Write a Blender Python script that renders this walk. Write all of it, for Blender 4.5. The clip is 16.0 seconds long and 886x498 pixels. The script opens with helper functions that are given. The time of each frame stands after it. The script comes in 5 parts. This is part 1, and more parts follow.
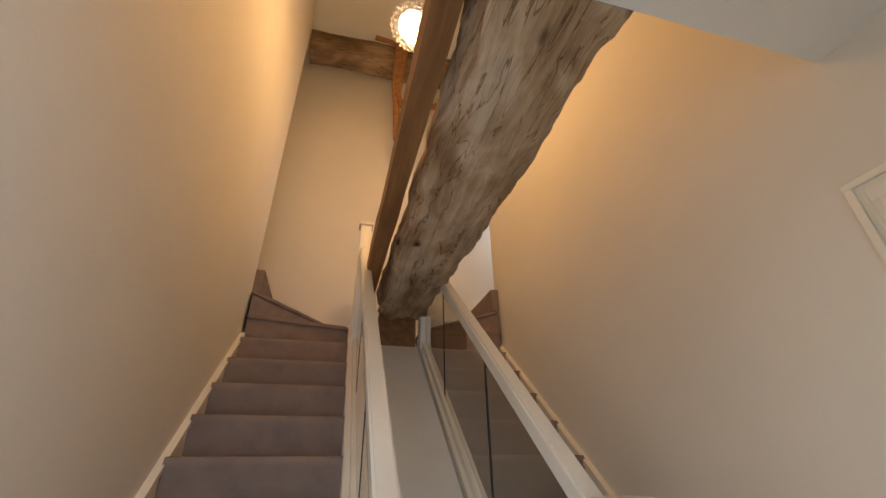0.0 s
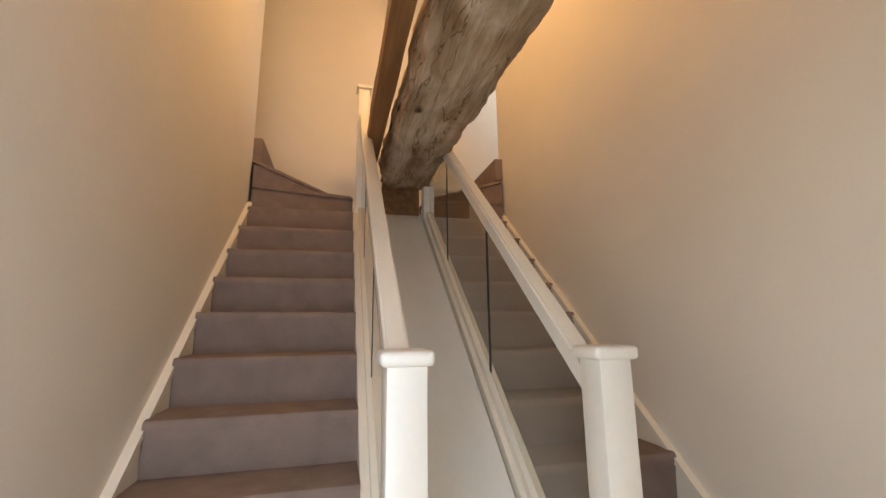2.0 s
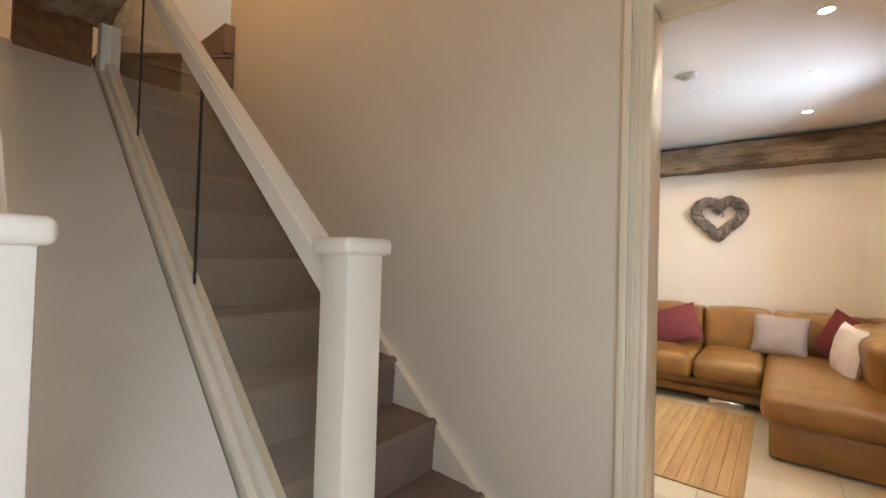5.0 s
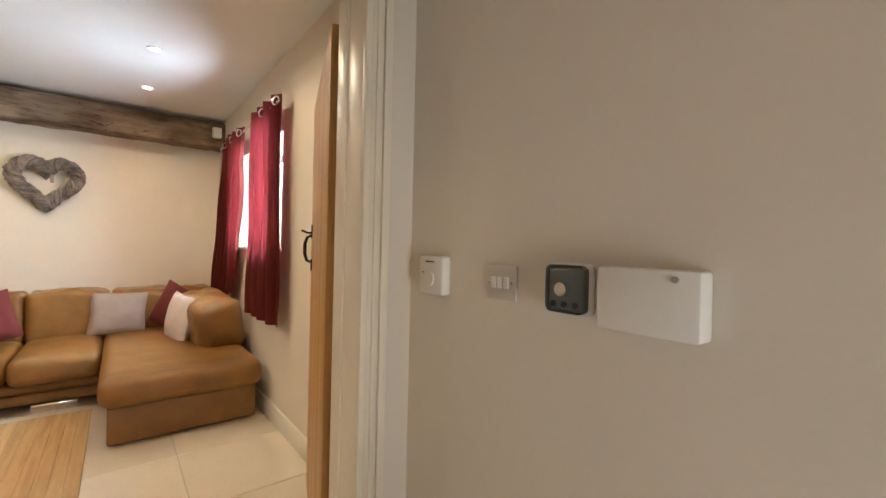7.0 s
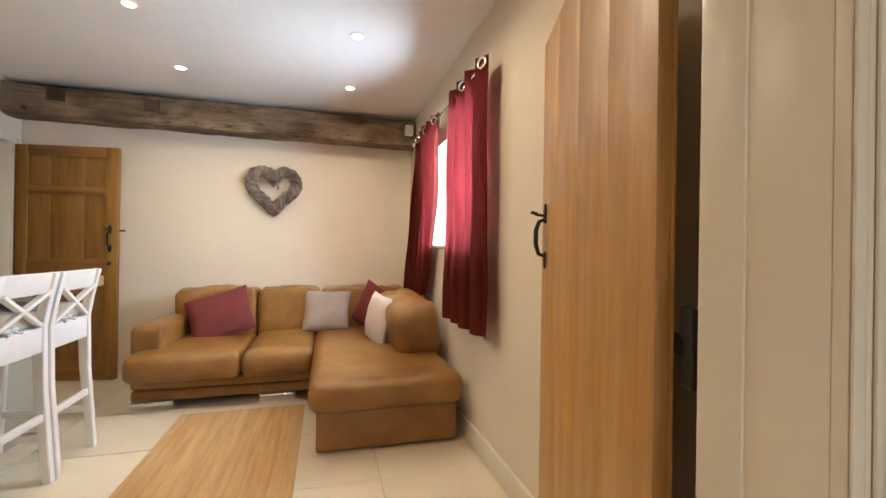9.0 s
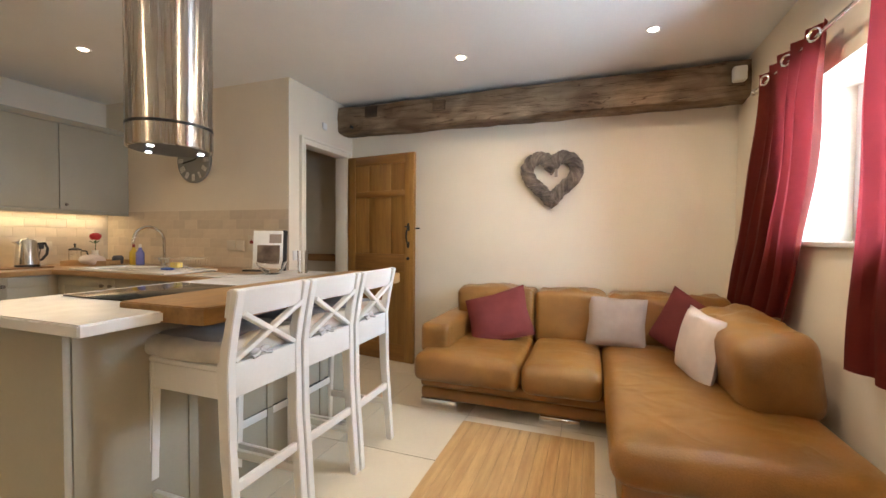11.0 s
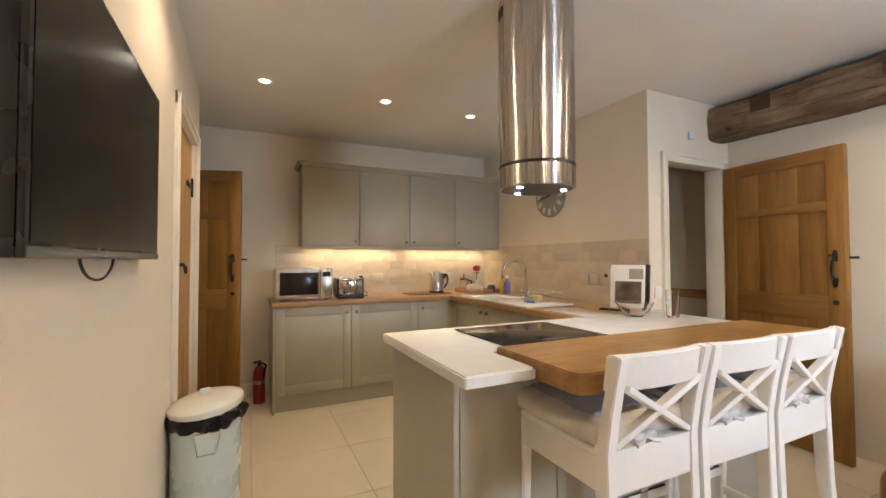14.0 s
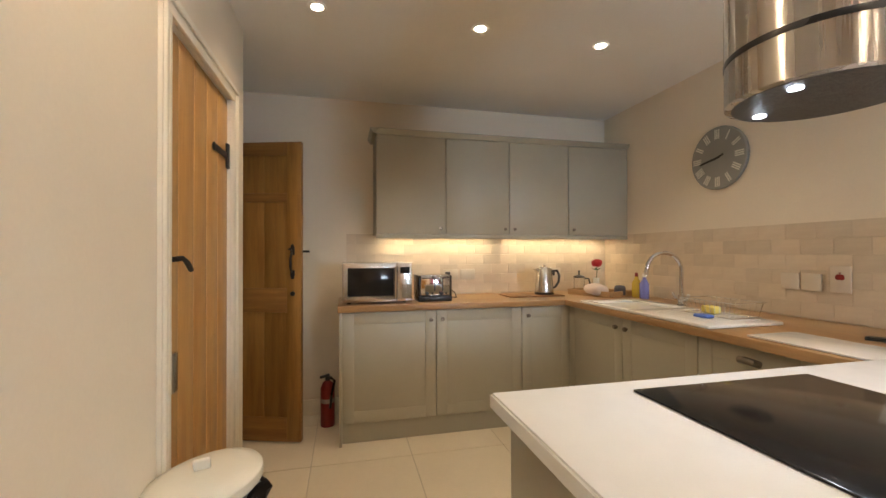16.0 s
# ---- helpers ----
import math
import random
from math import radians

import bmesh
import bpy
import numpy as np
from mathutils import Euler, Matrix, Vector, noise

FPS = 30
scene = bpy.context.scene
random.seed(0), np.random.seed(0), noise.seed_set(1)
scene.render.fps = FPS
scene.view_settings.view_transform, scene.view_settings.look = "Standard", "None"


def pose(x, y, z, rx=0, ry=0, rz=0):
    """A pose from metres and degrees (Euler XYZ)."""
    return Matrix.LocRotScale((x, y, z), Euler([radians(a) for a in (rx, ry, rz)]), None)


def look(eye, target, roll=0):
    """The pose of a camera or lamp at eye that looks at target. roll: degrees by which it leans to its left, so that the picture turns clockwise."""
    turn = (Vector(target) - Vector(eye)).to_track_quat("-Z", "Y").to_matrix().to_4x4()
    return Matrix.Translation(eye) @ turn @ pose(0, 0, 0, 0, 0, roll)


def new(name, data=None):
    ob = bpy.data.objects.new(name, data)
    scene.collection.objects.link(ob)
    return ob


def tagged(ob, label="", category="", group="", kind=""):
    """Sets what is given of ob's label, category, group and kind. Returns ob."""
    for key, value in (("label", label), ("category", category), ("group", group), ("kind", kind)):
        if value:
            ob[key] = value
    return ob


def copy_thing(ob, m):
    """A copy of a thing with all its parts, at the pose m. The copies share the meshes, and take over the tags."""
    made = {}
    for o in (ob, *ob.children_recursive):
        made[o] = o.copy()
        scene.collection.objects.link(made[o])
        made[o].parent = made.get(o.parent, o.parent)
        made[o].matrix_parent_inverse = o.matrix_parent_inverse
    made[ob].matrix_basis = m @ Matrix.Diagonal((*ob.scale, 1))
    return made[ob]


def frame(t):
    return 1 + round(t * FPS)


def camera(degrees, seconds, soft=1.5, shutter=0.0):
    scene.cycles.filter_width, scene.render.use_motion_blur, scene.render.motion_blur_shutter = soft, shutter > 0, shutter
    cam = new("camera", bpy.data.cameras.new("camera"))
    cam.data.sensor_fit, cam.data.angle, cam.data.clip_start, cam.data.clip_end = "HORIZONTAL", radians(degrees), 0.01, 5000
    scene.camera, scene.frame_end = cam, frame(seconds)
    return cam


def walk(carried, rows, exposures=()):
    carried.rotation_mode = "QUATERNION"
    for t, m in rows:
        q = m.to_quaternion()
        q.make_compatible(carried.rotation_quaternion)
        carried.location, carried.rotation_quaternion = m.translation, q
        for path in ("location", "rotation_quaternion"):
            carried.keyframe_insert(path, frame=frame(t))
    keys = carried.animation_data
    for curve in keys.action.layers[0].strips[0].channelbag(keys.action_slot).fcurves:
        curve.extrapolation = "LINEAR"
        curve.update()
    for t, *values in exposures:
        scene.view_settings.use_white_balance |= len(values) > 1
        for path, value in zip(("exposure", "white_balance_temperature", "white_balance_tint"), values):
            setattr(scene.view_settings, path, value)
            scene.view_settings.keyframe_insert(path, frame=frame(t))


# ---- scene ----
cam = camera(94.2, 16.0)

# seconds, eye (x, y, z), yaw, pitch, lean
ROWS = [
    (0.0, 0.461, 0.797, 1.283, 74.80, 28.70, -0.85),
    (0.5, 0.461, 0.797, 1.283, 74.90, 31.10, -0.80),
    (1.0, 0.461, 0.797, 1.283, 75.10, 27.90, -0.75),
    (1.5, 0.461, 0.797, 1.283, 75.40, 20.30, -0.70),
    (2.0, 0.461, 0.797, 1.283, 75.50, 10.74, -0.60),
    (2.5, 0.461, 0.797, 1.283, 75.60, 0.20, -0.30),
    (3.0, 0.461, 0.797, 1.283, 75.30, -8.60, 0.00),
    (3.2, 0.461, 0.797, 1.283, 74.60, -10.20, 0.00),
    (5.3, 0.139, 0.992, 1.193, 27.62, 2.54, 0.68),
    (5.5, 0.117, 1.041, 1.194, 18.92, 2.40, 0.01),
    (6.0, 0.102, 1.122, 1.217, -4.72, 0.40, 0.63),
    (6.5, 0.119, 1.154, 1.223, -26.23, -0.07, 1.26),
    (7.0, 0.182, 1.189, 1.209, -38.36, -0.14, 1.32),
    (7.5, 0.158, 1.265, 1.210, -41.12, -0.17, 1.39),
    (8.0, 0.184, 1.459, 1.219, -35.19, -0.22, 1.30),
    (8.5, 0.209, 1.645, 1.171, -25.25, -0.11, 1.04),
    (9.0, 0.193, 1.877, 1.140, -15.73, 0.18, 0.91),
    (9.2, 0.185, 1.946, 1.125, -12.11, 0.40, 1.02),
    (11.3, -0.020, 2.586, 1.204, 26.16, -1.63, 0.01),
    (11.5, -0.054, 2.612, 1.219, 30.74, -0.47, -0.11),
    (12.0, -0.119, 2.607, 1.268, 41.83, 2.58, -0.36),
    (12.5, -0.159, 2.578, 1.286, 50.65, 4.21, -0.21),
    (13.0, -0.128, 2.586, 1.301, 56.36, 3.90, -0.08),
    (13.5, -0.176, 2.628, 1.273, 60.58, 2.65, -0.09),
    (14.0, -0.307, 2.700, 1.254, 64.67, 1.53, -0.15),
    (14.5, -0.462, 2.812, 1.237, 68.73, 0.86, -0.26),
    (15.0, -0.641, 2.875, 1.242, 72.30, 0.60, -0.31),
    (15.5, -0.912, 2.889, 1.252, 74.98, 0.48, -0.28),
    (16.0, -1.198, 2.923, 1.250, 76.60, 0.55, -0.16),
]
walk(cam, [(t, pose(x, y, z, 90 + p, 0, w) @ pose(0, 0, 0, 0, 0, r)) for t, x, y, z, w, p, r in ROWS],
     exposures=[(0.0, 0.0), (1.2, 0.1), (2.0, 0.36), (3.2, 0.60), (5.3, 0.0), (6.5, -0.1), (7.5, -0.05), (9.2, -0.05), (11.5, -0.12), (12.2, -0.12),
                (13.0, -0.08), (14.0, 0.0), (16.0, 0.0)])

# ---------------------------------------------------------------- light
world = bpy.data.worlds.new("sky")
scene.world = world
world.use_nodes = True
sky = world.node_tree.nodes.new("ShaderNodeTexSky")
sky.sky_type, sky.sun_disc = "NISHITA", False
sky.sun_elevation, sky.sun_rotation = radians(40), radians(120)
background = world.node_tree.nodes["Background"]
background.inputs[1].default_value = 0.1
world.node_tree.links.new(sky.outputs[0], background.inputs[0])

SPOT_POWER, DAY_POWER, HALL_POWER, PENDANT_POWER, STRIP_POWER = 9.2, 145.0, 14.0, 46.0, 1.7
WARM, KITCHEN_WARM, TUNGSTEN, DAY = (1.0, 0.79, 0.55), (1.0, 0.75, 0.49), (1.0, 0.58, 0.24), (0.62, 0.80, 1.0)


def lamp(name, kind, m, power, colour, **extra):
    data = bpy.data.lights.new(name, kind)
    data.energy, data.color = power, colour
    if kind == "AREA":
        data.shape, data.size, data.size_y = extra.get("shape", "RECTANGLE"), extra.get("w", 0.1), extra.get("h", 0.1)
        data.spread = radians(extra.get("spread", 180))
    elif kind == "SPOT":
        data.spot_size, data.spot_blend, data.shadow_soft_size = radians(extra.get("cone", 100)), 0.65, 0.035
    else:
        data.shadow_soft_size = extra.get("r", 0.05)
    ob = new(name, data)
    ob.matrix_world = m
    return ob


sun = lamp("sun", "SUN", look((2, 9, 6), (0, 0, 0)), 2.0, (1, 0.95, 0.88))
sun.data.angle = radians(0.5)
# daylight in the opening of the living room window and of the glazed entrance behind the walker
lamp("window_daylight", "AREA", look((1.42, 4.62, 1.58), (-1.5, 4.6, 1.3)), DAY_POWER, DAY, w=1.15, h=0.75)
lamp("entrance_daylight", "AREA", look((0.90, 0.45, 1.15), (-1.0, 0.5, 1.0)), HALL_POWER, (0.78, 0.86, 1.0), w=0.7, h=1.6, spread=150)
# added fill from low behind the walker, aimed at the alarm wall; source unseen
lamp("low_hall_fill", "AREA", look((0.25, -0.55, 0.55), (0.80, 1.7, 1.25)), 3.2, (0.97, 0.95, 0.92), w=0.5, h=0.7, spread=75)

# ---------------------------------------------------------------- materials
COORD = "Object"


def material(name, colour, rough=0.6, metal=0.0, vary=0.06, scale=6.0, bump=0.05, fine=120.0, spec=0.5, stretch=None,
             second=None, random_value=0.0, coat=0.0, fine_vary=0.010):
    """A procedural surface: base colour with variation at two scales, fine relief and uneven gloss."""
    m = bpy.data.materials.new(name)
    m.use_nodes = True
    n, l = m.node_tree.nodes, m.node_tree.links
    b = n["Principled BSDF"]
    b.inputs["Roughness"].default_value, b.inputs["Metallic"].default_value = rough, metal
    b.inputs["Specular IOR Level"].default_value = spec
    b.inputs["Coat Weight"].default_value = coat
    tc, mp = n.new("ShaderNodeTexCoord"), n.new("ShaderNodeMapping")
    l.new(tc.outputs[COORD], mp.inputs[0])
    if stretch:
        mp.inputs["Scale"].default_value = stretch
    big, small = n.new("ShaderNodeTexNoise"), n.new("ShaderNodeTexNoise")
    for t, s, d in ((big, scale, 4.0), (small, fine, 3.0)):
        l.new(mp.outputs[0], t.inputs["Vector"])
        t.inputs["Scale"].default_value, t.inputs["Detail"].default_value = s, d
    ramp = n.new("ShaderNodeValToRGB")
    ramp.color_ramp.elements[0].position, ramp.color_ramp.elements[1].position = 0.3, 0.7
    lo = [max(0, c * (1 - vary)) for c in colour]
    hi = [min(1, c * (1 + vary)) for c in (second or colour)]
    if second:
        lo, hi = list(colour), list(second)
    ramp.color_ramp.elements[0].color, ramp.color_ramp.elements[1].color = (*lo, 1), (*hi, 1)
    l.new(big.outputs["Fac"], ramp.inputs[0])
    hsv = n.new("ShaderNodeHueSaturation")
    l.new(ramp.outputs[0], hsv.inputs["Color"])
    span = n.new("ShaderNodeMapRange")
    span.inputs["To Min"].default_value, span.inputs["To Max"].default_value = 1 - fine_vary * 3, 1 + fine_vary * 3
    l.new(small.outputs["Fac"], span.inputs["Value"])
    value = span.outputs[0]
    if random_value:
        info, more, mult = n.new("ShaderNodeObjectInfo"), n.new("ShaderNodeMapRange"), n.new("ShaderNodeMath")
        more.inputs["To Min"].default_value, more.inputs["To Max"].default_value = 1 - random_value, 1 + random_value
        l.new(info.outputs["Random"], more.inputs["Value"])
        mult.operation = "MULTIPLY"
        l.new(value, mult.inputs[0]), l.new(more.outputs[0], mult.inputs[1])
        value = mult.outputs[0]
    l.new(value, hsv.inputs["Value"])
    l.new(hsv.outputs[0], b.inputs["Base Color"])
    if bump:
        bp = n.new("ShaderNodeBump")
        bp.inputs["Strength"].default_value, bp.inputs["Distance"].default_value = bump, 0.02
        mixed = n.new("ShaderNodeMath")
        mixed.operation = "ADD"
        l.new(big.outputs["Fac"], mixed.inputs[0]), l.new(small.outputs["Fac"], mixed.inputs[1])
        l.new(mixed.outputs[0], bp.inputs["Height"])
        l.new(bp.outputs[0], b.inputs["Normal"])
    uneven = n.new("ShaderNodeMapRange")
    uneven.inputs["To Min"].default_value, uneven.inputs["To Max"].default_value = max(0.02, rough - 0.07), min(1, rough + 0.07)
    l.new(big.outputs["Fac"], uneven.inputs["Value"])
    l.new(uneven.outputs[0], b.inputs["Roughness"])
    return m


def glowing(name, colour, strength):
    m = bpy.data.materials.new(name)
    m.use_nodes = True
    b = m.node_tree.nodes["Principled BSDF"]
    b.inputs["Emission Color"].default_value, b.inputs["Emission Strength"].default_value = (*colour, 1), strength
    b.inputs["Base Color"].default_value = (*colour, 1)
    return m


def glass(name, tint=(1, 1, 1), rough=0.0, ior=1.45):
    m = bpy.data.materials.new(name)
    m.use_nodes = True
    b = m.node_tree.nodes["Principled BSDF"]
    b.inputs["Base Color"].default_value, b.inputs["Roughness"].default_value = (*tint, 1), rough
    b.inputs["Transmission Weight"].default_value, b.inputs["IOR"].default_value = 1.0, ior
    return m


def wood(name, dark, light, along="z", rough=0.45, scale=1.0, coat=0.0):
    k = {"x": (1.2, 14, 14), "y": (14, 1.2, 14), "z": (14, 14, 1.2)}[along]
    return material(name, dark, rough, second=light, scale=1.6 * scale, fine=9.0 * scale, stretch=k, bump=0.06, fine_vary=0.06,
                    random_value=0.10, coat=coat)


WALL = material("cream_wall_paint", (0.77, 0.69, 0.565), 0.75, vary=0.03, scale=2.0, bump=0.014, fine=90)
HALLWALL = material("hall_wall_paint", (0.72, 0.665, 0.58), 0.7, vary=0.03, scale=1.6, bump=0.014, fine=90)
CEIL = material("white_ceiling_paint", (0.80, 0.79, 0.76), 0.85, vary=0.02, scale=2.5, bump=0.03, fine=80)
TRIM = material("cream_gloss_paint", (0.78, 0.72, 0.60), 0.32, vary=0.03, scale=5, bump=0.02, fine=60)
WHITE = material("white_gloss_paint", (0.82, 0.81, 0.78), 0.33, vary=0.012, scale=8, bump=0.004, fine=60)
STAIRPAINT = material("cream_white_satin", (0.77, 0.735, 0.65), 0.36, vary=0.02, scale=6, bump=0.01, fine=60)
TILE = material("cream_porcelain_tile", (0.78, 0.695, 0.54), 0.22, vary=0.05, scale=1.8, bump=0.008, fine=40, random_value=0.03)
GROUT = material("beige_grout", (0.52, 0.46, 0.36), 0.8, vary=0.1, scale=8, fine=200)
CARPET = material("mauve_brown_carpet", (0.27, 0.20, 0.165), 0.95, vary=0.12, scale=9, bump=0.5, fine=420, fine_vary=0.09, spec=0.1)
OAK = wood("oak_door", (0.42, 0.215, 0.062), (0.56, 0.32, 0.108), "z", 0.42)
OAKDARK = wood("dark_oak_door", (0.22, 0.100, 0.020), (0.33, 0.165, 0.038), "z", 0.45)
OAKDARKX = wood("dark_oak_rail", (0.19, 0.082, 0.018), (0.30, 0.145, 0.036), "x", 0.45)
OAKX = wood("oak_rail", (0.36, 0.175, 0.055), (0.48, 0.26, 0.10), "x", 0.42)
OAKTOP = material("oak_breakfast_bar", (0.185, 0.088, 0.022), 0.36, second=(0.385, 0.212, 0.066), scale=3.2, fine=14, stretch=(3.6, 1.0, 3.6), bump=0.05, fine_vary=0.11)
WORKTOP = wood("wood_worktop", (0.33, 0.185, 0.080), (0.45, 0.275, 0.13), "y", 0.35)
WORKTOPX = wood("wood_worktop_run", (0.33, 0.185, 0.080), (0.45, 0.275, 0.13), "x", 0.35)


def old_oak(name, dark, mid, pale, seed=0.0):
    """Old hewn oak along x: blotched grain, long shakes and dark knots."""
    m = bpy.data.materials.new(name)
    m.use_nodes = True
    n, l = m.node_tree.nodes, m.node_tree.links
    b = n["Principled BSDF"]
    b.inputs["Roughness"].default_value, b.inputs["Specular IOR Level"].default_value = 0.85, 0.2
    tc = n.new("ShaderNodeTexCoord")

    def mapped(k):
        mp = n.new("ShaderNodeMapping")
        mp.inputs["Scale"].default_value, mp.inputs["Location"].default_value = k, (seed, seed, 0)
        l.new(tc.outputs["Object"], mp.inputs[0])
        return mp.outputs[0]

    def noisy(k, scale, detail, bend=0.0):
        t = n.new("ShaderNodeTexNoise")
        t.inputs["Scale"].default_value, t.inputs["Detail"].default_value, t.inputs["Distortion"].default_value = scale, detail, bend
        l.new(mapped(k), t.inputs["Vector"])
        return t.outputs["Fac"]

    def ramp(fac, *stops):
        r = n.new("ShaderNodeValToRGB")
        for i, (p, c) in enumerate(stops):
            e = r.color_ramp.elements[i] if i < 2 else r.color_ramp.elements.new(p)
            e.position, e.color = p, (*c, 1)
        l.new(fac, r.inputs[0])
        return r.outputs[0]

    def times(a, c):
        x = n.new("ShaderNodeMix")
        x.data_type, x.blend_type = "RGBA", "MULTIPLY"
        x.inputs[0].default_value = 1.0
        l.new(a, x.inputs[6]), l.new(c, x.inputs[7])
        return x.outputs[2]
    patch, grain, shake = noisy((1.2, 2.2, 2.2), 2.1, 6.0, 0.9), noisy((1.0, 9.0, 9.0), 2.6, 5.0, 0.5), noisy((0.7, 7.0, 7.0), 1.7, 3.0, 0.9)
    knot = n.new("ShaderNodeTexVoronoi")
    knot.inputs["Scale"].default_value = 2.3
    l.new(mapped((1.0, 1.9, 1.9)), knot.inputs["Vector"])
    colour = ramp(patch, (0.32, dark), (0.68, pale), (0.49, mid))
    colour = times(colour, ramp(grain, (0.30, (0.74, 0.71, 0.68)), (0.62, (1.0, 1.0, 1.0))))
    colour = times(colour, ramp(shake, (0.485, (1.0, 1.0, 1.0)), (0.515, (1.0, 1.0, 1.0)), (0.50, (0.38, 0.32, 0.26))))
    colour = times(colour, ramp(knot.outputs["Distance"], (0.03, (0.12, 0.09, 0.07)), (0.13, (1.0, 1.0, 1.0))))
    l.new(colour, b.inputs["Base Color"])
    total = n.new("ShaderNodeMath")
    total.operation = "ADD"
    l.new(grain, total.inputs[0]), l.new(patch, total.inputs[1])
    bp = n.new("ShaderNodeBump")
    bp.inputs["Strength"].default_value, bp.inputs["Distance"].default_value = 0.7, 0.03
    l.new(total.outputs[0], bp.inputs["Height"]), l.new(bp.outputs[0], b.inputs["Normal"])
    return m


BEAM = old_oak("weathered_beam_oak", (0.12, 0.078, 0.048), (0.21, 0.148, 0.095), (0.31, 0.23, 0.155), 3.0)
BEAMHALL = old_oak("pale_old_beam", (0.27, 0.165, 0.085), (0.46, 0.335, 0.21), (0.64, 0.52, 0.385), 7.0)
MORTISE = old_oak("dark_mortise_oak", (0.050, 0.032, 0.020), (0.090, 0.060, 0.038), (0.14, 0.095, 0.06), 11.0)
TIMBER = wood("brown_timber", (0.17, 0.075, 0.025), (0.30, 0.15, 0.055), "x", 0.6)
SAGE = material("sage_cabinet_paint", (0.385, 0.36, 0.285), 0.42, vary=0.03, scale=4, bump=0.015, fine=70)
QUARTZ = material("white_quartz", (0.75, 0.75, 0.745), 0.16, vary=0.02, scale=12, bump=0.004, fine=300)
LEATHER = material("tan_leather", (0.262, 0.122, 0.030), 0.33, vary=0.20, scale=5, bump=0.16, fine=160, fine_vary=0.05)
hide = LEATHER.node_tree
crease, ridge, grainy = hide.nodes.new("ShaderNodeTexNoise"), hide.nodes.new("ShaderNodeMath"), hide.nodes.new("ShaderNodeBump")
crease.inputs["Scale"].default_value, crease.inputs["Detail"].default_value, crease.inputs["Distortion"].default_value = 4.0, 1.5, 0.8
ridge.operation, ridge.inputs[1].default_value, ridge.inputs[2].default_value = "PINGPONG", 0.5, 0.0
grainy.inputs["Strength"].default_value, grainy.inputs["Distance"].default_value = 0.22, 0.05
hide.links.new(hide.nodes["Texture Coordinate"].outputs["Object"], crease.inputs["Vector"])
hide.links.new(crease.outputs["Fac"], ridge.inputs[0])
hide.links.new(ridge.outputs[0], grainy.inputs["Height"])
hide.links.new(hide.nodes["Bump"].outputs[0], grainy.inputs["Normal"])
hide.links.new(grainy.outputs[0], hide.nodes["Principled BSDF"].inputs["Normal"])
RUG = material("bamboo_rug", (0.43, 0.25, 0.095), 0.5, second=(0.60, 0.38, 0.17), scale=2.2, fine=14, stretch=(14, 1.2, 14), bump=0.05, fine_vary=0.05, random_value=0.05)
RED = material("wine_red_fabric", (0.175, 0.030, 0.020), 0.75, vary=0.12, scale=10, bump=0.2, fine=500, fine_vary=0.08, spec=0.2)
CUSHRED = material("plum_red_cushion", (0.175, 0.040, 0.040), 0.85, vary=0.1, scale=9, bump=0.25, fine=350, spec=0.15)
CUSHGREY = material("mushroom_cushion", (0.38, 0.30, 0.25), 0.85, vary=0.08, scale=9, bump=0.25, fine=350, spec=0.15)
CUSHPALE = material("pale_pink_cushion", (0.68, 0.58, 0.53), 0.85, vary=0.07, scale=9, bump=0.25, fine=350, spec=0.15)
SEATPAD = material("grey_seat_pad", (0.60, 0.56, 0.50), 0.85, vary=0.16, scale=9, bump=0.25, fine=300, spec=0.15)
PADDARK = material("charcoal_pad_top", (0.10, 0.10, 0.12), 0.8, vary=0.15, scale=9, bump=0.2, fine=300)
STEEL = material("brushed_steel", (0.62, 0.60, 0.57), 0.22, 1.0, vary=0.05, scale=3, bump=0.01, fine=30, stretch=(12, 12, 0.6))
CHROME = material("chrome", (0.75, 0.75, 0.75), 0.10, 1.0, vary=0.02, bump=0)
IRON = material("black_iron", (0.02, 0.02, 0.02), 0.5, 0.4, vary=0.2, scale=20, bump=0.1)
BLACK = material("black_plastic", (0.018, 0.018, 0.02), 0.28, vary=0.1, bump=0.01)
BLACKGLASS = material("black_glass", (0.012, 0.011, 0.011), 0.12, vary=0.1, bump=0, spec=0.3)
SCREEN = material("matt_dark_screen", (0.008, 0.008, 0.008), 0.22, vary=0.1, bump=0, spec=0.10)
STEELHOOD = material("polished_hood_steel", (0.56, 0.53, 0.49), 0.27, 1.0, vary=0.04, scale=3, bump=0.006, fine=40, stretch=(14, 14, 0.3))
brush, around = STEELHOOD.node_tree, STEELHOOD.node_tree.nodes.new("ShaderNodeTangent")
around.direction_type, around.axis = "RADIAL", "Z"
brush.links.new(around.outputs[0], brush.nodes["Principled BSDF"].inputs["Tangent"])
for key, value in (("Anisotropic", 1.0), ("Anisotropic Rotation", 0.25)):
    brush.nodes["Principled BSDF"].inputs[key].default_value = value
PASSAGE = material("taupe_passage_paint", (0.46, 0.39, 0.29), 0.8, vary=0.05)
# slate tone carries the shade that falls on the stool pads near the bar
PADSHADE = material("shaded_pad_top", (0.36, 0.355, 0.37), 0.85, vary=0.15, scale=12, bump=0.2, fine=300)
SOCKETCREAM = material("cream_plastic", (0.60, 0.53, 0.43), 0.4, vary=0.02, bump=0)
MESH = material("dark_filter_mesh", (0.05, 0.05, 0.05), 0.5, 0.6, second=(0.14, 0.14, 0.14), scale=160, bump=0.4, fine=300)
PLASTIC = material("white_plastic", (0.78, 0.77, 0.74), 0.35, vary=0.02, bump=0.005)
ENAMEL = material("pale_blue_enamel", (0.56, 0.62, 0.60), 0.28, vary=0.03, scale=6, bump=0.01)
